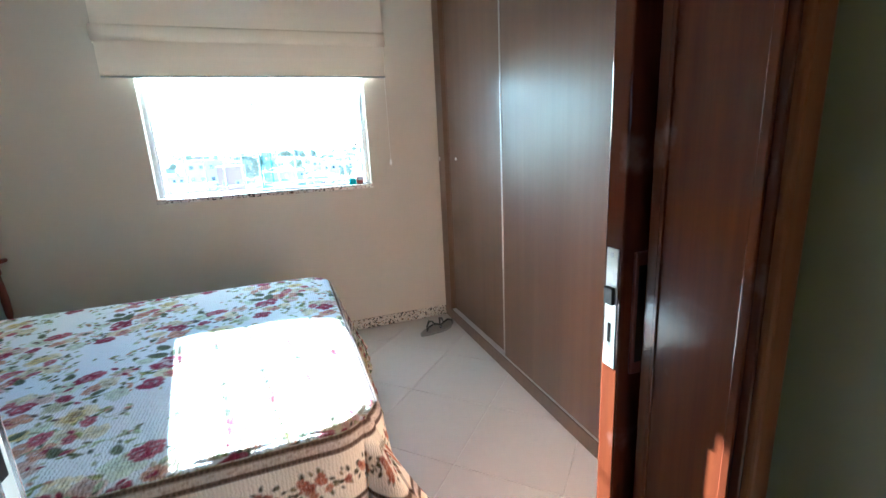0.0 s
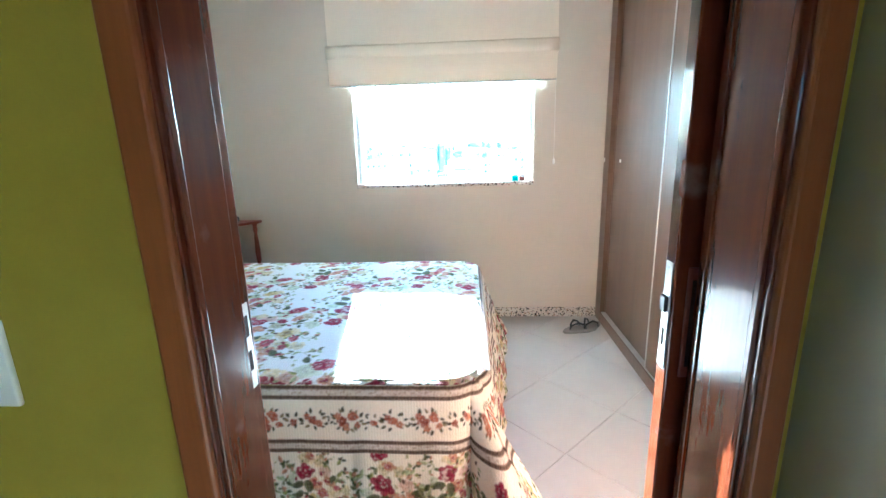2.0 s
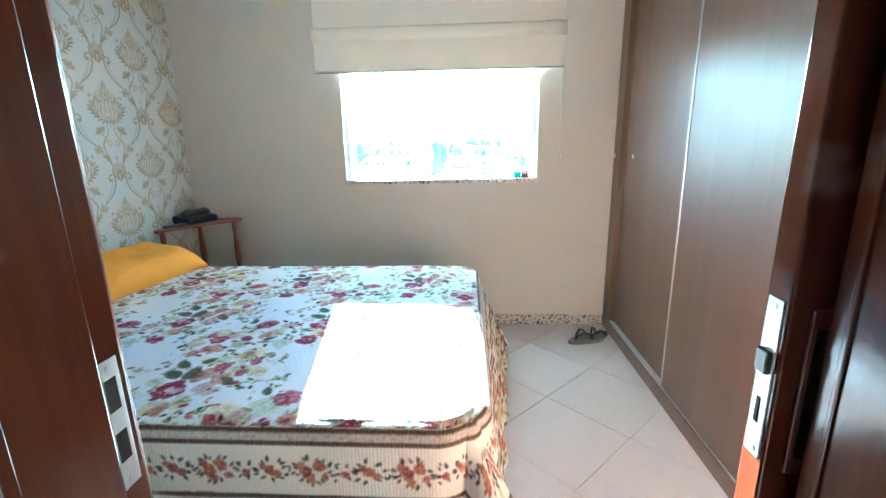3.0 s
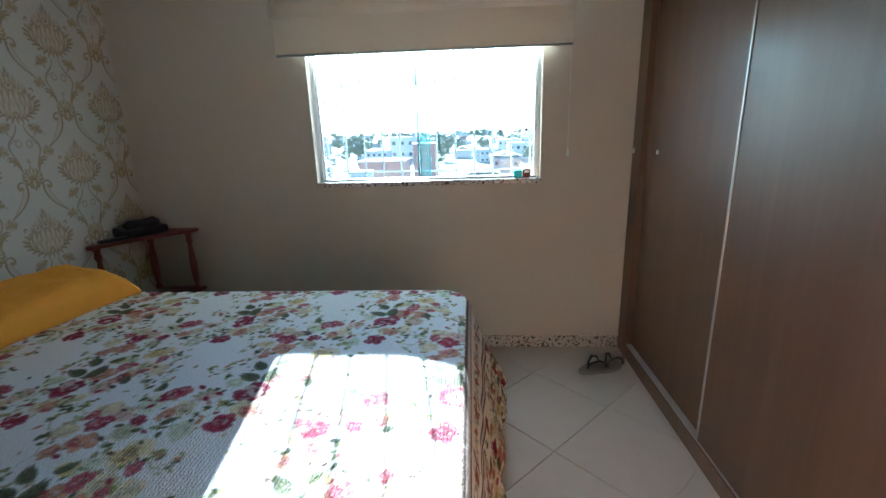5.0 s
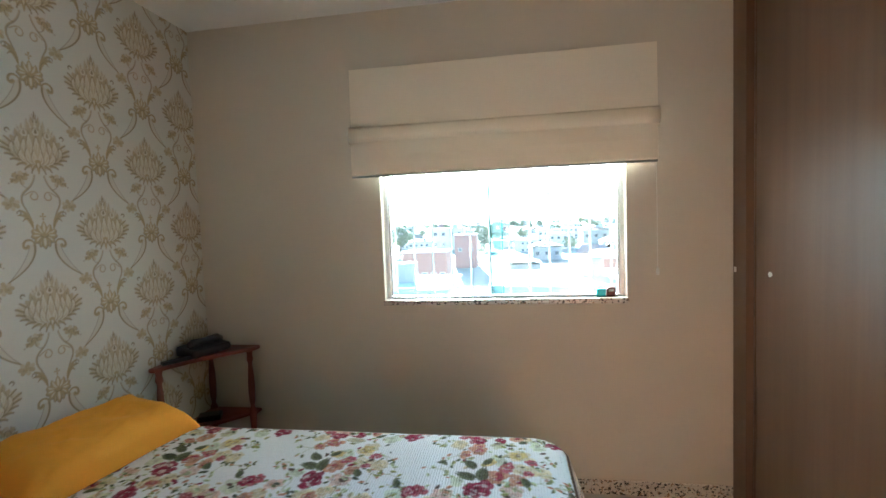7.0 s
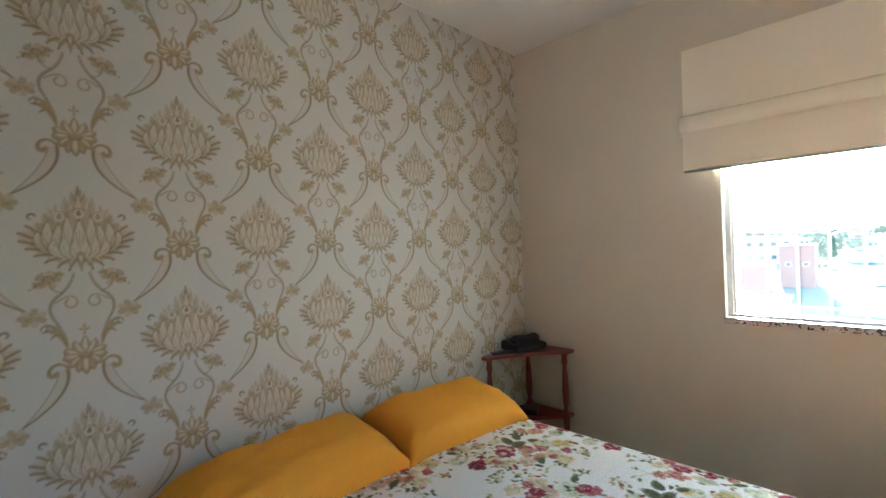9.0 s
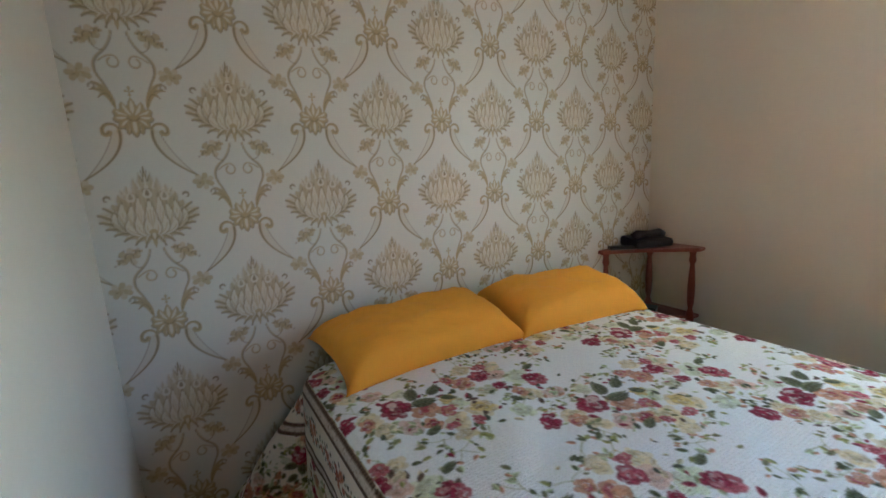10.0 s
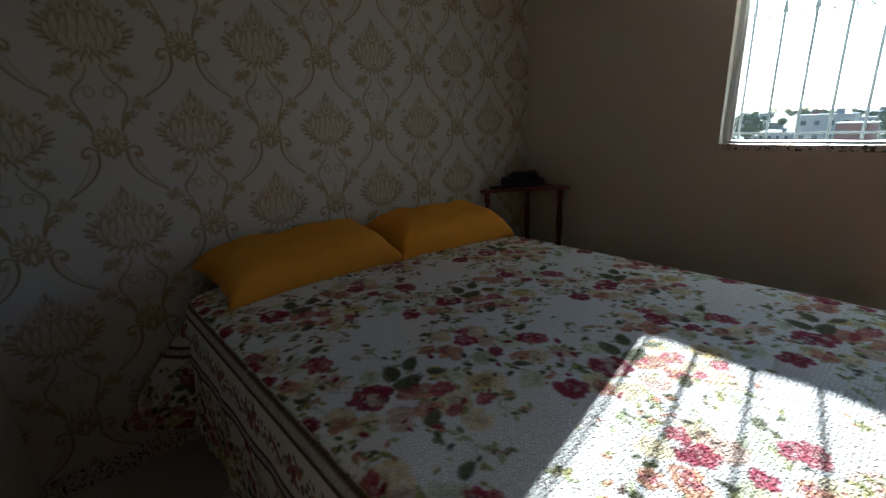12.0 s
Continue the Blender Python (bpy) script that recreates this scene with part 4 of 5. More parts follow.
under(blind, "cord", rod([(0.964, 3.108, 1.77), (0.966, 3.109, 1.5), (0.966, 3.109, 1.215)], 0.0014, 6), PLASTIC)
under(blind, "cord_weight", rod([(0.966, 3.109, 1.218), (0.966, 3.109, 1.208), (0.966, 3.109, 1.19), (0.966, 3.109, 1.178)], 0.008, 10, profile=[0.003, 0.0075, 0.0085, 0.006]), PLASTIC, "small white cord weight", True)

# ---- wardrobe ----
PROFILE = material("satin_pewter_profile", (0.5, 0.48, 0.46), 0.32, 0.6)
wardrobe = thing("sliding_wardrobe", "tall brown oak laminate wardrobe with sliding doors", "wardrobe", (1.64, 1.86, 0))
under(wardrobe, "carcass", slab(1.385, EAST - 0.004, 0.6, NORTH - 0.004, 0.0, TOP - 0.006), LAMINATE)
under(wardrobe, "stile", slab(1.325, 1.38, 3.0, NORTH - 0.003, 0.0, TOP - 0.006, 0.0015), LAMINATE)
under(wardrobe, "stile", slab(1.325, 1.38, 0.6, 0.66, 0.0, TOP - 0.006, 0.0015), LAMINATE)
under(wardrobe, "plinth", slab(1.325, 1.384, 0.661, 2.999, 0.0, 0.075, 0.0015), LAMINATE)
under(wardrobe, "top_rail", slab(1.325, 1.384, 0.661, 2.999, 2.57, TOP - 0.006, 0.0015), LAMINATE)
under(wardrobe, "floor_track", slab(1.332, 1.375, 0.662, 2.998, 0.075, 0.081, 0.001), PROFILE)
for y0, y1, x0, front in ((2.13, 2.997, 1.36, False), (1.3, 2.165, 1.336, True), (0.665, 1.335, 1.36, False)):
    d = under(wardrobe, "door", slab(x0, x0 + 0.018, y0, y1, 0.083, 2.568, 0.0015), LAMINATE)
    for ye in (y0, y1 - 0.012):
        under(d, "edge_profile", slab(x0 - 0.004, x0 + 0.02, ye, ye + 0.012, 0.083, 2.568, 0.002), PROFILE if ye > 1.5 and front or y0 > 2.5 else LAMINATE)
    bm = bmesh.new()
    yk = y1 - 0.13 if not front else y0 + 0.1
    bmesh.ops.create_cone(bm, cap_ends=True, segments=18, radius1=0.012, radius2=0.01, depth=0.006, matrix=Matrix.Translation((x0 - 0.002, yk, 1.2)) @ Matrix.Rotation(radians(90), 4, "Y"))
    if y0 > 2:
        under(d, "finger_pull", bm, PLASTIC, "small round pale finger pull")
    else:
        bm.free()
under(wardrobe, "door_bumper", slab(1.3215, 1.326, 3.09, 3.108, 1.185, 1.212, 0.002), PLASTIC)

# ---- bed ----
bed = thing("bed", "double box bed with cream upholstered base against the wallpaper", "bed", (-0.53, 1.7, 0))
rounded = [p for cx, cy, a in ((0.262, 2.275, 0), (-1.37, 2.275, 90), (-1.37, 1.14, 180), (0.262, 1.14, 270)) for p in arc(cx, cy, 0.1, a, a + 90, 6)]
under(bed, "base", prism(rounded, 0.05, 0.325, 0.012), MATTRESS)
under(bed, "mattress", prism(rounded, 0.325, 0.628, 0.025), MATTRESS)
for x in (-1.39, 0.28):
    for y in (1.1, 2.3):
        under(bed, "foot", rod([(x, y, 0), (x, y, 0.052)], 0.025, 12), DARK)

QX0, QX1, QY0, QY1, QTOP, RHO, HANG = -1.445, 0.38, 1.026, 2.39, 0.66, 0.04, 0.5
na, nb = 860, 720
ga, gb = np.meshgrid(np.linspace(QX0 - HANG, QX1 + HANG, na), np.linspace(QY0 - HANG, QY1 + HANG, nb))
ga, gb = ga.ravel(), gb.ravel()
ex, ey = np.maximum(ga - QX1, QX0 - ga), np.maximum(gb - QY1, QY0 - gb)
ex, ey = np.maximum(ex, 0), np.maximum(ey, 0)
sx, sy = np.where(ga > 0, 1, -1), np.where(gb > 1.7, 1, -1)
e = np.maximum(ex, ey)
theta = 0.5 * math.pi * ey / np.maximum(1e-6, ex + ey)
corner = np.sin(2 * theta) * (e > 0)
quarter = 0.5 * math.pi * RHO
drop = np.maximum(0, e - quarter)
bend = np.minimum(e, quarter) / RHO
along = np.where(ey >= ex, ga, gb)
ripple = np.sin(along * 23 + 1.3 * np.sin(along * 7)) * 0.55 + np.sin(along * 51 + 2 * np.sin(along * 5)) * 0.25
flare = 0.06 + 0.035 * ripple + corner * np.where((sx < 0) & (sy < 0), 0.64, np.where(sy < 0, 0.64, 0.2)) + 0.1 * corner * np.sin(theta * 8)
flare = flare + np.where((sx > 0) & (ex >= ey), 0.06 + 0.2 * np.clip((gb - 1.3) / 0.9, 0, 1), 0)
out = RHO * np.sin(bend) + drop * flare
dxy = np.stack((np.cos(theta) * sx, np.sin(theta) * sy), 1) * (e > 0)[:, None]
# rounded corners of the top
ROUND = 0.1
cx0, cy0 = np.clip(ga, QX0, QX1), np.clip(gb, QY0, QY1)
nx_ = np.maximum(np.abs(cx0 - (QX0 + QX1) / 2) - ((QX1 - QX0) / 2 - ROUND), 0) / ROUND
ny_ = np.maximum(np.abs(cy0 - (QY0 + QY1) / 2) - ((QY1 - QY0) / 2 - ROUND), 0) / ROUND
pull = 1 - np.maximum(nx_, ny_) / np.maximum(1e-6, np.hypot(nx_, ny_))
pull = np.where((nx_ > 0) & (ny_ > 0), pull, 0) * ROUND
cx0 = cx0 - np.sign(cx0 - (QX0 + QX1) / 2) * pull * nx_
cy0 = cy0 - np.sign(cy0 - (QY0 + QY1) / 2) * pull * ny_
px = cx0 + dxy[:, 0] * out * np.where(sx < 0, 0.75, 1)
py = cy0 + dxy[:, 1] * out
pz = QTOP - RHO * (1 - np.cos(bend)) - drop * (1 - 0.04 * ripple)
rim = np.minimum(np.minimum(QX1 - ga, ga - QX0), np.minimum(gb - QY0, QY1 - gb))
pz = pz - 0.007 * np.exp(-np.maximum(rim, 0) / 0.05)
pz = pz + np.where(e <= 0, 0.004 * np.sin(ga * 7 + 2 * np.sin(gb * 3)) * np.sin(gb * 6.1 + 1.7 * np.sin(ga * 2.3)) + 0.0022 * np.sin(ga * 19 + gb * 13), 0)
px = np.maximum(px, WEST + 0.012)
top_art, side_art = quilt_top_canvas(), quilt_side_canvas()
colors = top_art.sample(ga + 1.7, gb - 0.9)
hang_colors = side_art.sample(along + 3, np.clip(e - 0.015, 0, 0.515))
colors = np.where((e > 0.018)[:, None], hang_colors, colors)
cloth_co, cloth_uv = np.stack((px, py, pz), 1), np.stack((ga, gb, ga * 0), 1)
quilt = thing("quilt", "white quilted bedspread printed with red roses, draped over the bed", "bedspread", (-0.54, 1.7, 0.64))


def quilt_piece(name, low, high, label, mat=None):
    """The part of the bedspread that lies between two distances from the edge of the top."""
    idx = np.arange(na * nb).reshape(nb, na)
    quads = np.stack((idx[:-1, :-1], idx[:-1, 1:], idx[1:, 1:], idx[1:, :-1]), -1).reshape(-1, 4)
    middle = e[quads].mean(1)
    quads = quads[(middle >= low) & (middle < high)]
    used, back = np.unique(quads, return_inverse=True)
    quads = back.reshape(-1, 4)
    me = bpy.data.meshes.new(name)
    me.vertices.add(len(used))
    me.vertices.foreach_set("co", (cloth_co[used] - np.array(quilt.location)).astype(np.float32).ravel())
    me.loops.add(quads.size)
    me.loops.foreach_set("vertex_index", quads.astype(np.int32).ravel())
    me.polygons.add(len(quads))
    me.polygons.foreach_set("loop_start", np.arange(0, quads.size, 4, dtype=np.int32))
    me.polygons.foreach_set("use_smooth", np.ones(len(quads), bool))
    me.update(calc_edges=True)
    at = me.attributes.new("print", "FLOAT_COLOR", "POINT")
    at.data.foreach_set("color", np.concatenate((colors[used], np.ones((len(used), 1))), 1).astype(np.float32).ravel())
    at = me.attributes.new("cloth", "FLOAT_VECTOR", "POINT")
    at.data.foreach_set("vector", cloth_uv[used].astype(np.float32).ravel())
    me.materials.append(mat or SKIRT)
    ob = new(name, me)
    ob.parent = quilt
    ob["label"] = label


quilt_piece("centre_panel", -1, 0.02, "white panel with wine-red roses and green leaves", QUILT)
quilt_piece("trim_band", 0.02, 0.066, "woven brown trim band")
quilt_piece("sprig_border", 0.066, 0.195, "cream border with small rose sprigs")
quilt_piece("trim_band", 0.195, 0.24, "woven brown trim band")
quilt_piece("skirt", 0.24, 9, "hanging floral skirt in soft folds")


def pillow(yc, yw, yaw, label):
    """A plump pillow with pointed corners, leaning back towards the wall."""
    n = 40
    bm = bmesh.new()
    sheets = []
    for side in (1, -1):
        rows = []
        for i in range(n + 1):
            row = []
            for j in range(n + 1):
                u, v = 2 * i / n - 1, 2 * j / n - 1
                pinch_u, pinch_v = 1 - 0.12 * (1 - v ** 4) * abs(u) ** 3, 1 - 0.08 * (1 - u ** 4) * abs(v) ** 3
                h = 0.112 * (max(0, 1 - abs(u) ** 3.2) * max(0, 1 - abs(v) ** 5)) ** 0.44
                h *= 1 + 0.08 * noise.noise((u * 2.2 + yc, v * 2.5, side)) + 0.04 * noise.noise((u * 6, v * 7, yc + side))
                gather = max(0, abs(v) - 0.55) * max(0, abs(u) - 0.3)
                h *= 1 + 0.5 * gather * math.sin(13 * (abs(u) - abs(v)) + 5 * yc) - 0.1 * abs(noise.noise((u * 3 - v * 5, u * 9 + v * 3, yc * 3)))
                z = h * side * (1.0 if side > 0 else 0.4) + 0.012 * noise.noise((u * 3, v * 3, yc)) - 0.012 * max(0, abs(v) - 0.8) * 5 * max(0, u)
                row.append(bm.verts.new((0.2 * u * pinch_u, yw * v * pinch_v, z)))
            rows.append(row)
        for a, b in zip(rows, rows[1:]):
            for k in range(n):
                f = (a[k], b[k], b[k + 1], a[k + 1])
                bm.faces.new(f if side > 0 else f[::-1])
        sheets.append(rows)
    bmesh.ops.remove_doubles(bm, verts=bm.verts[:], dist=0.0008)
    bmesh.ops.recalc_face_normals(bm, faces=bm.faces[:])
    ob = part("pillow", bm, YELLOW, smooth=True)
    ob.matrix_world = pose(-1.368 if yc < 1.8 else -1.32, yc, 0.7, 0, 8, yaw)
    tagged(ob, label, "pillow", "pillows at the head of the bed")


pillow(1.425, 0.36, 1, "plump mustard yellow pillow at the head of the bed")
pillow(2.095, 0.32, -8, "plump mustard yellow pillow at the head of the bed")

# ---- corner table ----
table = thing("corner_table", "small three-legged mahogany corner table with a lower shelf", "side table", (-1.47, 2.96, 0))


def quarter_round(r, inset, wide=0.735, blunt=0.055):
    """A corner shelf: two wall sides, blunt ends and a gently waved front."""
    cx, cy = WEST + 0.018 + inset, NORTH - 0.016 - inset
    pts = [(cx, cy), (cx, cy - r), (cx + 0.035, cy - r)]
    for i in range(1, 12):
        t = i / 12
        pts.append((cx + 0.035 + (r * wide - 0.045) * t, cy - r + (r - blunt) * t + 0.035 * math.sin(math.pi * t) + 0.012 * math.sin(2 * math.pi * t)))
    return pts + [(cx + r * wide, cy - blunt), (cx + r * wide, cy)]


under(table, "tabletop", prism(quarter_round(0.455, 0), 0.788, 0.808, 0.004), MAHOGANY)
under(table, "shelf", prism(quarter_round(0.43, 0.01), 0.415, 0.432, 0.003), MAHOGANY)
turned = [(0, 0.017), (0.03, 0.019), (0.05, 0.012), (0.1, 0.018), (0.2, 0.021), (0.3, 0.016), (0.38, 0.02), (0.41, 0.022), (0.44, 0.022), (0.47, 0.012), (0.5, 0.018), (0.58, 0.021), (0.66, 0.017), (0.72, 0.012), (0.74, 0.02), (0.77, 0.015), (0.788, 0.02)]
for x, y in ((WEST + 0.05, NORTH - 0.05), (WEST + 0.05, NORTH - 0.44), (WEST + 0.322, NORTH - 0.082)):
    under(table, "leg", rod([(x, y, z) for z, r in turned], 0.02, 14, profile=[r * 0.95 for z, r in turned]), MAHOGANY, smooth=True)

phone = thing("telephone", "black desk telephone on the corner table", "telephone", (-1.488, 2.945, 0.808))
bm = slab(-0.1, 0.1, -0.07, 0.07, 0, 0.034, 0.012, 3)
for v in bm.verts:
    v.co.z *= 1 + 0.35 * (v.co.y + 0.07) / 0.14 if v.co.z > 0.01 else 1
part("base", bm, DARK, phone)
part("handset", rod([(-0.085, -0.01, 0.046), (-0.06, -0.01, 0.056), (0.0, -0.008, 0.058), (0.06, -0.01, 0.056), (0.085, -0.01, 0.046)], 0.014, 10, profile=[0.016, 0.02, 0.012, 0.02, 0.016]), DARK, phone, smooth=True)
part("display", slab(-0.03, 0.05, 0.03, 0.06, 0.042, 0.047, 0.002), PANE, phone)
phone.rotation_euler = (0, 0, radians(72))
phone.scale = (1.15, 1.15, 1.25)
remote = tagged(part("remote_control", slab(-0.075, 0.075, -0.022, 0.022, 0, 0.018, 0.007, 3), DARK), "small black remote control on the corner table", "remote control")
remote.matrix_world = pose(-1.515, 2.775, 0.808, 0, 0, 60)
box_low = tagged(part("small_box", slab(-0.06, 0.06, -0.04, 0.04, 0, 0.03, 0.006), DARK), "small dark box on the table's lower shelf", "box")
box_low.matrix_world = pose(-1.47, 2.93, 0.432, 0, 0, 25)

# ---- flip-flops ----


def flip_flop():
    ob = thing("flip_flop", "grey rubber flip-flop with black straps beside the skirting", "flip-flop", group="pair of flip-flops")
    outline = []
    for i in range(28):
        a = 2 * math.pi * i / 28
        x, y = 0.128 * math.cos(a), math.sin(a)
        w = 0.047 if x > 0 else 0.036
        outline.append((x, y * (w - 0.006 * math.cos(2 * a))))
    part("sole", prism(outline, 0, 0.017, 0.003), RUBBER, ob)
    for s in (1, -1):
        pts = [(0.07, 0.0, 0.016), (0.06, s * 0.008, 0.05), (0.02, s * 0.032, 0.07), (-0.025, s * 0.042, 0.052), (-0.045, s * 0.038, 0.015)]
        part("strap", rod(pts, 0.006, 8, profile=[0.005, 0.006, 0.008, 0.007, 0.006]), DARK, ob, smooth=True)
    return ob


ff = flip_flop()
ff.location, ff.rotation_euler = (1.13, 2.85, 0), (0, 0, radians(205))
copy_thing(ff, pose(1.225, 2.885, 0, 0, 0, 222))

# ---- the town beyond the window ----


def terrain(x, y):
    d = math.hypot(x, y)
    t = min(1, max(0, (d - 90) / 290))
    return -6 + 3.5 * t * t * (3 - 2 * t) + 1.2 * noise.noise((x * 0.02, y * 0.02, 0.3)) * min(1, d / 60)


bm = bmesh.new()
rings, spokes = [0, 5, 12, 25, 45, 70, 100, 140, 180, 230, 280, 340, 420, 600, 1000, 2000, 4000], 64
rows = [[bm.verts.new((r * math.cos(2 * math.pi * k / spokes), r * math.sin(2 * math.pi * k / spokes), terrain(r * math.cos(2 * math.pi * k / spokes), r * math.sin(2 * math.pi * k / spokes)))) for k in range(spokes)] for r in rings[1:]]
mid = bm.verts.new((0, 0, -6))
for k in range(spokes):
    bm.faces.new((mid, rows[0][k], rows[0][(k + 1) % spokes]))
    for a, b in zip(rows, rows[1:]):
        bm.faces.new((a[k], b[k], b[(k + 1) % spokes], a[(k + 1) % spokes]))
structure("ground", bm, EARTH, "hillside ground far below the window", "ground")


def house(name, w, d, h, wall_mat, roof_mat, gable, label, storeys=1):
    ob = thing(name, label, "house", group="houses of the town")
    part("wall", slab(-w / 2, w / 2, -d / 2, d / 2, -3, h), wall_mat, ob)
    if gable:
        bm = bmesh.new()
        prof = [(-w / 2 - 0.4, h), (0, h + gable), (w / 2 + 0.4, h), (w / 2 + 0.4, h + 0.18), (0, h + gable + 0.2), (-w / 2 - 0.4, h + 0.18)]
        ends = [[bm.verts.new((x, y, z)) for x, z in prof] for y in (-d / 2 - 0.4, d / 2 + 0.4)]
        for k in range(6):
            q = (k + 1) % 6
            bm.faces.new((ends[0][k], ends[0][q], ends[1][q], ends[1][k]))
        bm.faces.new(ends[0][::-1])
        bm.faces.new(ends[1])
        bmesh.ops.recalc_face_normals(bm, faces=bm.faces[:])
        part("roof", bm, roof_mat, ob)
    else:
        bm = slab(-w / 2 - 0.15, w / 2 + 0.15, -d / 2 - 0.15, d / 2 + 0.15, h, h + 0.2)
        part("roof", bm, roof_mat, ob)
        part("water_tank", rod([(w * 0.2, 0, h + 0.2), (w * 0.2, 0, h + 1.3)], 0.7, 12), CEMENT, ob)
    n = max(2, int(w / 2.2))
    for s in range(storeys):
        for k in range(n):
            x = -w / 2 + w * (k + 0.5) / n
            z = h - 2.0 - 2.9 * s
            win = part("window", slab(x - 0.5, x + 0.5, -d / 2 - 0.05, -d / 2 + 0.02, z, z + 1.0), PLASTER if wall_mat is BRICK else CEMENT, ob)
            part("pane", slab(x - 0.42, x + 0.42, -d / 2 - 0.07, -d / 2 - 0.04, z + 0.08, z + 0.92), PANE, win)
    return ob


protos = [
    house("house", 8, 7, 3.2, PLASTER, ROOF, 1.6, "pale plastered house with a clay tile roof"),
    house("house", 9, 8, 5.8, PLASTER, GREYROOF, 0, "pale two-storey house with a flat roof", 2),
    house("house", 7, 8, 3.4, CEMENT, GREYROOF, 1.1, "grey cement house with a pale fibre roof"),
    house("house", 8, 6, 5.6, BRICK, ROOF, 1.2, "red brick two-storey house with a clay roof", 2),
]
def brick_block(x, y, w, d, top, label, row):
    """A plain red brick building with one row of small white windows."""
    ob = thing("house", label, "house", (x, y, top - 9.0), "houses of the town")
    part("wall", slab(-w / 2, w / 2, -d / 2, d / 2, 0, 9.0), BRICK, ob)
    part("roof", slab(-w / 2 - 0.1, w / 2 + 0.1, -d / 2 - 0.1, d / 2 + 0.1, 9.0, 9.12), GREYROOF, ob)
    for k in range(row):
        u = -w / 2 + w * (k + 0.5) / row
        win = part("window", slab(u - 0.3, u + 0.3, -d / 2 - 0.05, -d / 2 + 0.02, 6.5, 7.05), PLASTER, ob)
        part("pane", slab(u - 0.2, u + 0.2, -d / 2 - 0.07, -d / 2 - 0.04, 6.58, 6.97), PANE, win)


brick_block(-8.3, 46, 4.5, 4.5, -1.4, "red brick building with a row of small white windows", 5)
brick_block(-6.6, 70, 3.3, 4, -0.45, "narrow red brick house behind a larger one", 2)
brick_block(8.1, 40.7, 2.8, 4, -1.95, "low red brick house with a flat roof", 2)
for x, y, w, d, top in ((-7.5, 25, 9.0, 6.0, -1.75), (3.2, 27, 8.0, 7.0, -1.85)):
    near = house("house", w, d, 3.0, PLASTER, GREYROOF, 0, "low pale neighbouring house with a flat fibre roof")
    near.location = (x, y, top - 3.2)
rng = random.Random(3)
spots = []
for k, p in enumerate(protos):
    p.location = (-58 + 41 * k, 120 + 6 * k, 0)
    p.location.z = terrain(p.location.x, p.location.y)
    spots.append((p.location.x, p.location.y))
spots += [(-7.5, 25), (3.2, 27), (-8.3, 46), (-6.6, 70), (8.1, 40.7)]
tries = 0
while len(spots) < 230 and tries < 4000:
    tries += 1
    az, d = radians(rng.uniform(-52, 38)), rng.uniform(26, 400) if tries > 60 else rng.uniform(26, 60)
    x, y = d * math.sin(az), d * math.cos(az)
    if any(math.hypot(x - a, y - b) < 9 + d * 0.015 for a, b in spots):
        continue
    if d < 52 and math.degrees(math.atan2(x, y)) < 22:
        continue
    spots.append((x, y))
    m = pose(x, y, terrain(x, y) - (1.6 if d < 45 else 0.2), 0, 0, rng.choice([0, 90, 20, -25, 180, 65]))
    t = copy_thing(rng.choice(protos[:3] * 4 + protos), m)
    s = rng.uniform(0.45, 0.72)
    t.scale = (s, s, s)


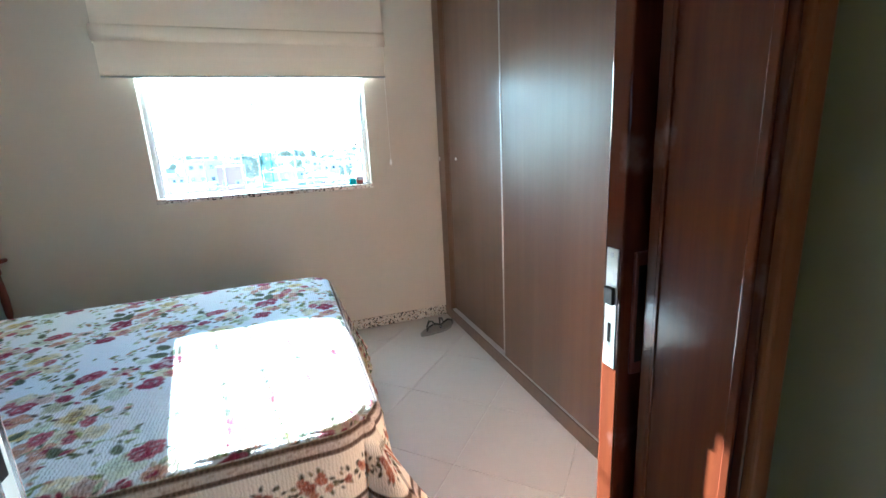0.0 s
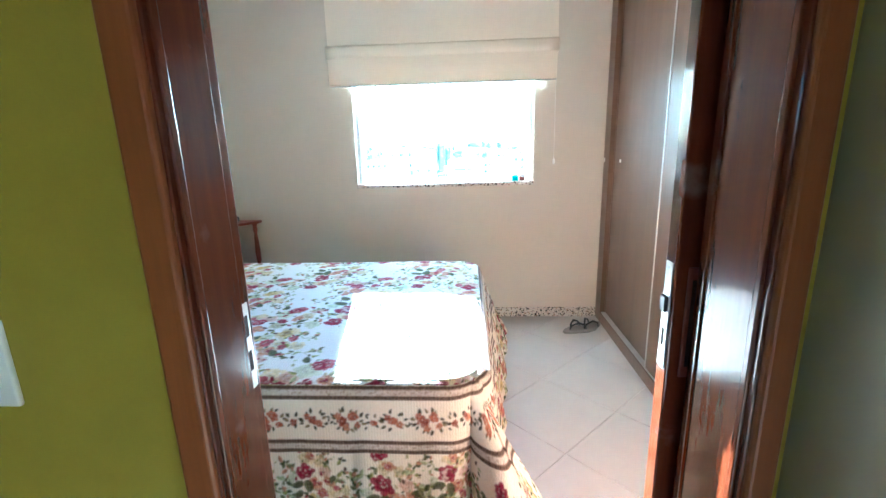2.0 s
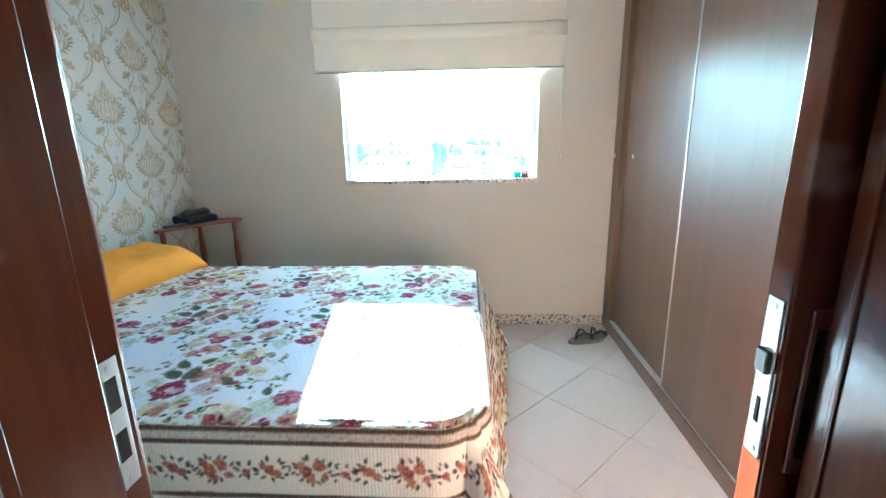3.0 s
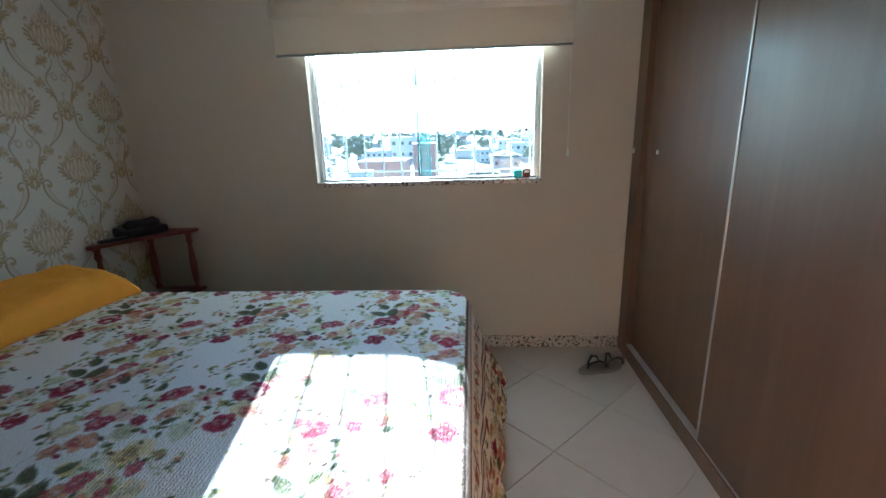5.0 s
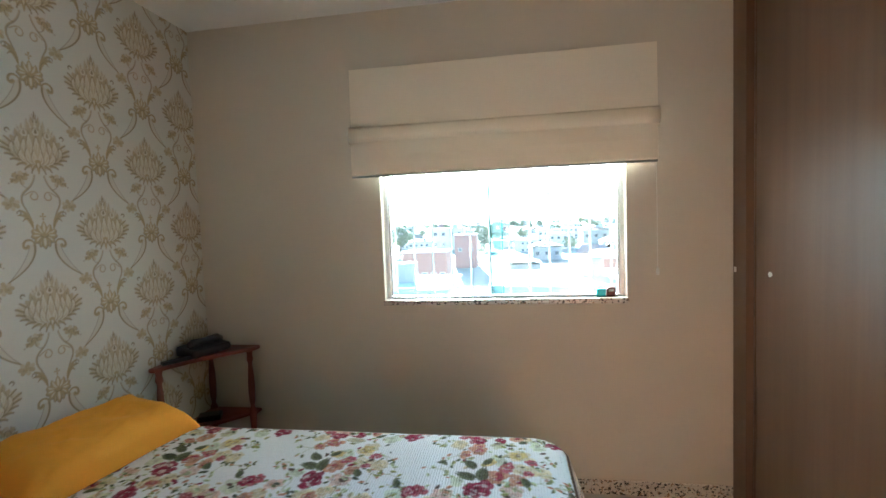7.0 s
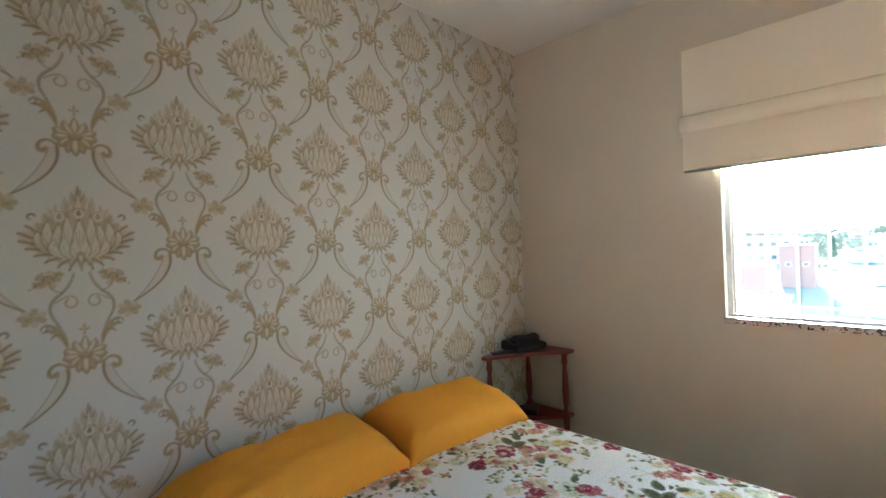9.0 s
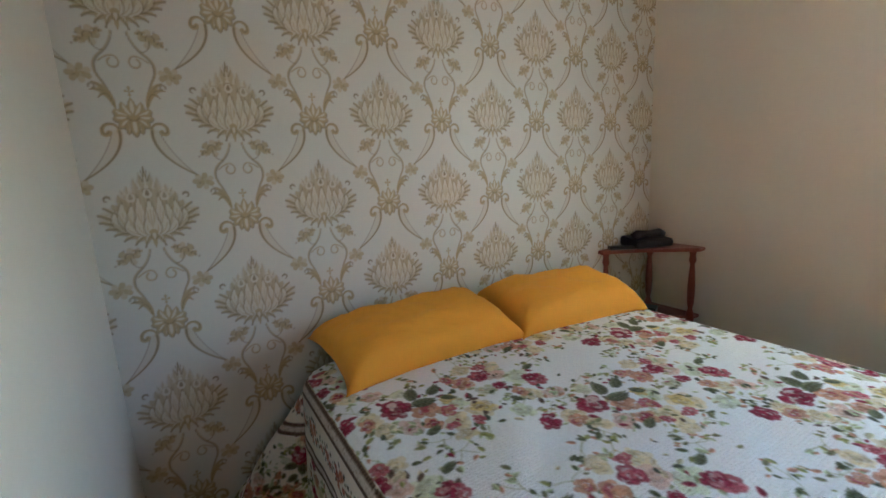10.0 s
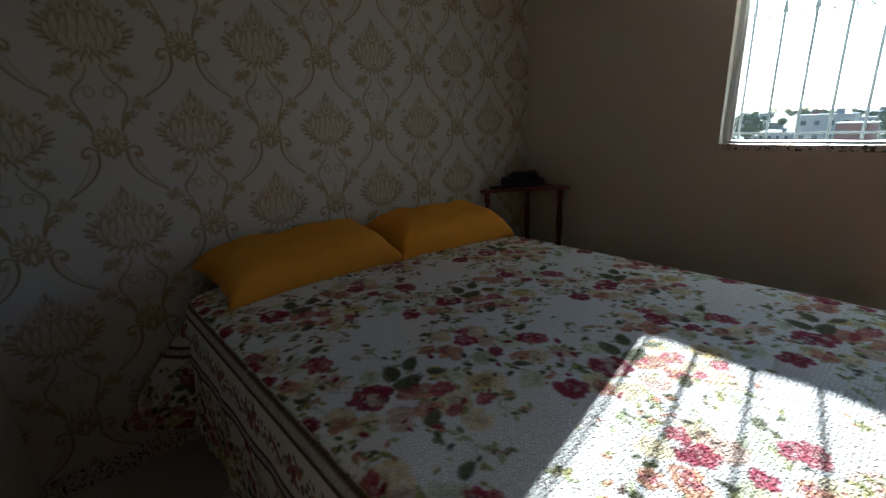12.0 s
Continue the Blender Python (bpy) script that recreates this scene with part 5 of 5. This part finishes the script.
def tree(label, seed, height):
    ob = thing("tree", label, "tree", group="trees of the town")
    r = random.Random(seed)
    part("trunk", rod([(0, 0, -0.5), (0.05, 0, height * 0.3), (0.1, 0.1, height * 0.6)], 0.2, 8, profile=[0.26, 0.2, 0.1]), BARK, ob)
    bm = bmesh.new()
    for k in range(5):
        a = k * 1.3
        rod([(0.05, 0, height * (0.3 + 0.04 * k)), (1.1 * math.cos(a), 1.1 * math.sin(a), height * (0.5 + 0.05 * k)), (1.9 * math.cos(a), 1.9 * math.sin(a), height * (0.62 + 0.05 * k))], 0.08, 6, bm, [0.1, 0.07, 0.03])
    part("limbs", bm, BARK, ob)
    verts, faces = [], []
    for _ in range(900):
        a, b, rr = r.uniform(0, 6.28), r.uniform(-1, 1), r.uniform(0.35, 1) ** 0.5
        lump = 1 + 0.35 * math.sin(3 * a + seed) * math.cos(4 * b)
        c = Vector((math.cos(a) * math.sqrt(1 - b * b) * height * 0.36 * rr * lump, math.sin(a) * math.sqrt(1 - b * b) * height * 0.36 * rr * lump, height * 0.66 + b * height * 0.32 * rr))
        u = Vector((r.uniform(-1, 1), r.uniform(-1, 1), r.uniform(-1, 1))).normalized()
        w = u.cross(Vector((r.uniform(-1, 1), r.uniform(-1, 1), r.uniform(-1, 1)))).normalized()
        s = r.uniform(0.18, 0.42)
        i = len(verts)
        verts += [c + u * s, c + w * s * 0.6, c - u * s, c - w * s * 0.6]
        faces.append((i, i + 1, i + 2, i + 3))
    me = bpy.data.meshes.new("crown")
    me.from_pydata(verts, [], faces)
    me.materials.append(LEAF)
    crown = new("crown", me)
    crown.parent = ob
    return ob


kinds = [tree("leafy green tree among the houses", 1, 7.0), tree("broad leafy tree among the houses", 4, 9.0)]
kinds[0].location = (-26, 104, terrain(-26, 104))
kinds[1].location = (30, 118, terrain(30, 118))
for k in range(300):
    az, d = radians(rng.uniform(-52, 38)), 72 + 330 * rng.random() ** 0.7
    x, y = d * math.sin(az), d * math.cos(az)
    s = rng.uniform(0.35, 0.7)
    t = copy_thing(rng.choice(kinds), pose(x, y, terrain(x, y), 0, 0, rng.uniform(0, 360)))
    t.scale = (s * 1.1, s * 1.1, s)

# ---- floor tiles, laid diagonally ----
side = 0.45
half = side / 2 - 0.0018
bm = bmesh.new()
bmesh.ops.create_cube(bm, size=1, matrix=Matrix.Translation((0, 0, -0.004)) @ Matrix.Diagonal((2 * half, 2 * half, 0.008, 1)))
bmesh.ops.bevel(bm, geom=[ed for ed in bm.edges if all(v.co.z > -0.001 for v in ed.verts)], offset=0.0012, segments=1, affect="EDGES")
tile_mesh = bpy.data.meshes.new("tile")
bm.to_mesh(tile_mesh)
bm.free()
tile_mesh.materials.append(TILE)
step = side / math.sqrt(2)
for i in range(-14, 15):
    for j in range(-18, 15):
        if (i + j) % 2:
            continue
        x, y = 1.085 + step * i, 1.855 + step + step * j
        in_room = WEST - 0.28 < x < EAST - 0.3 and HALL < y < NORTH + 0.28
        in_hall = -1.58 < x < 1.04 and -3.48 < y <= HALL
        if in_room or in_hall:
            t = new("tile", tile_mesh)
            t.parent = floor
            t.matrix_basis = pose(x, y, 0, 0, 0, 45)
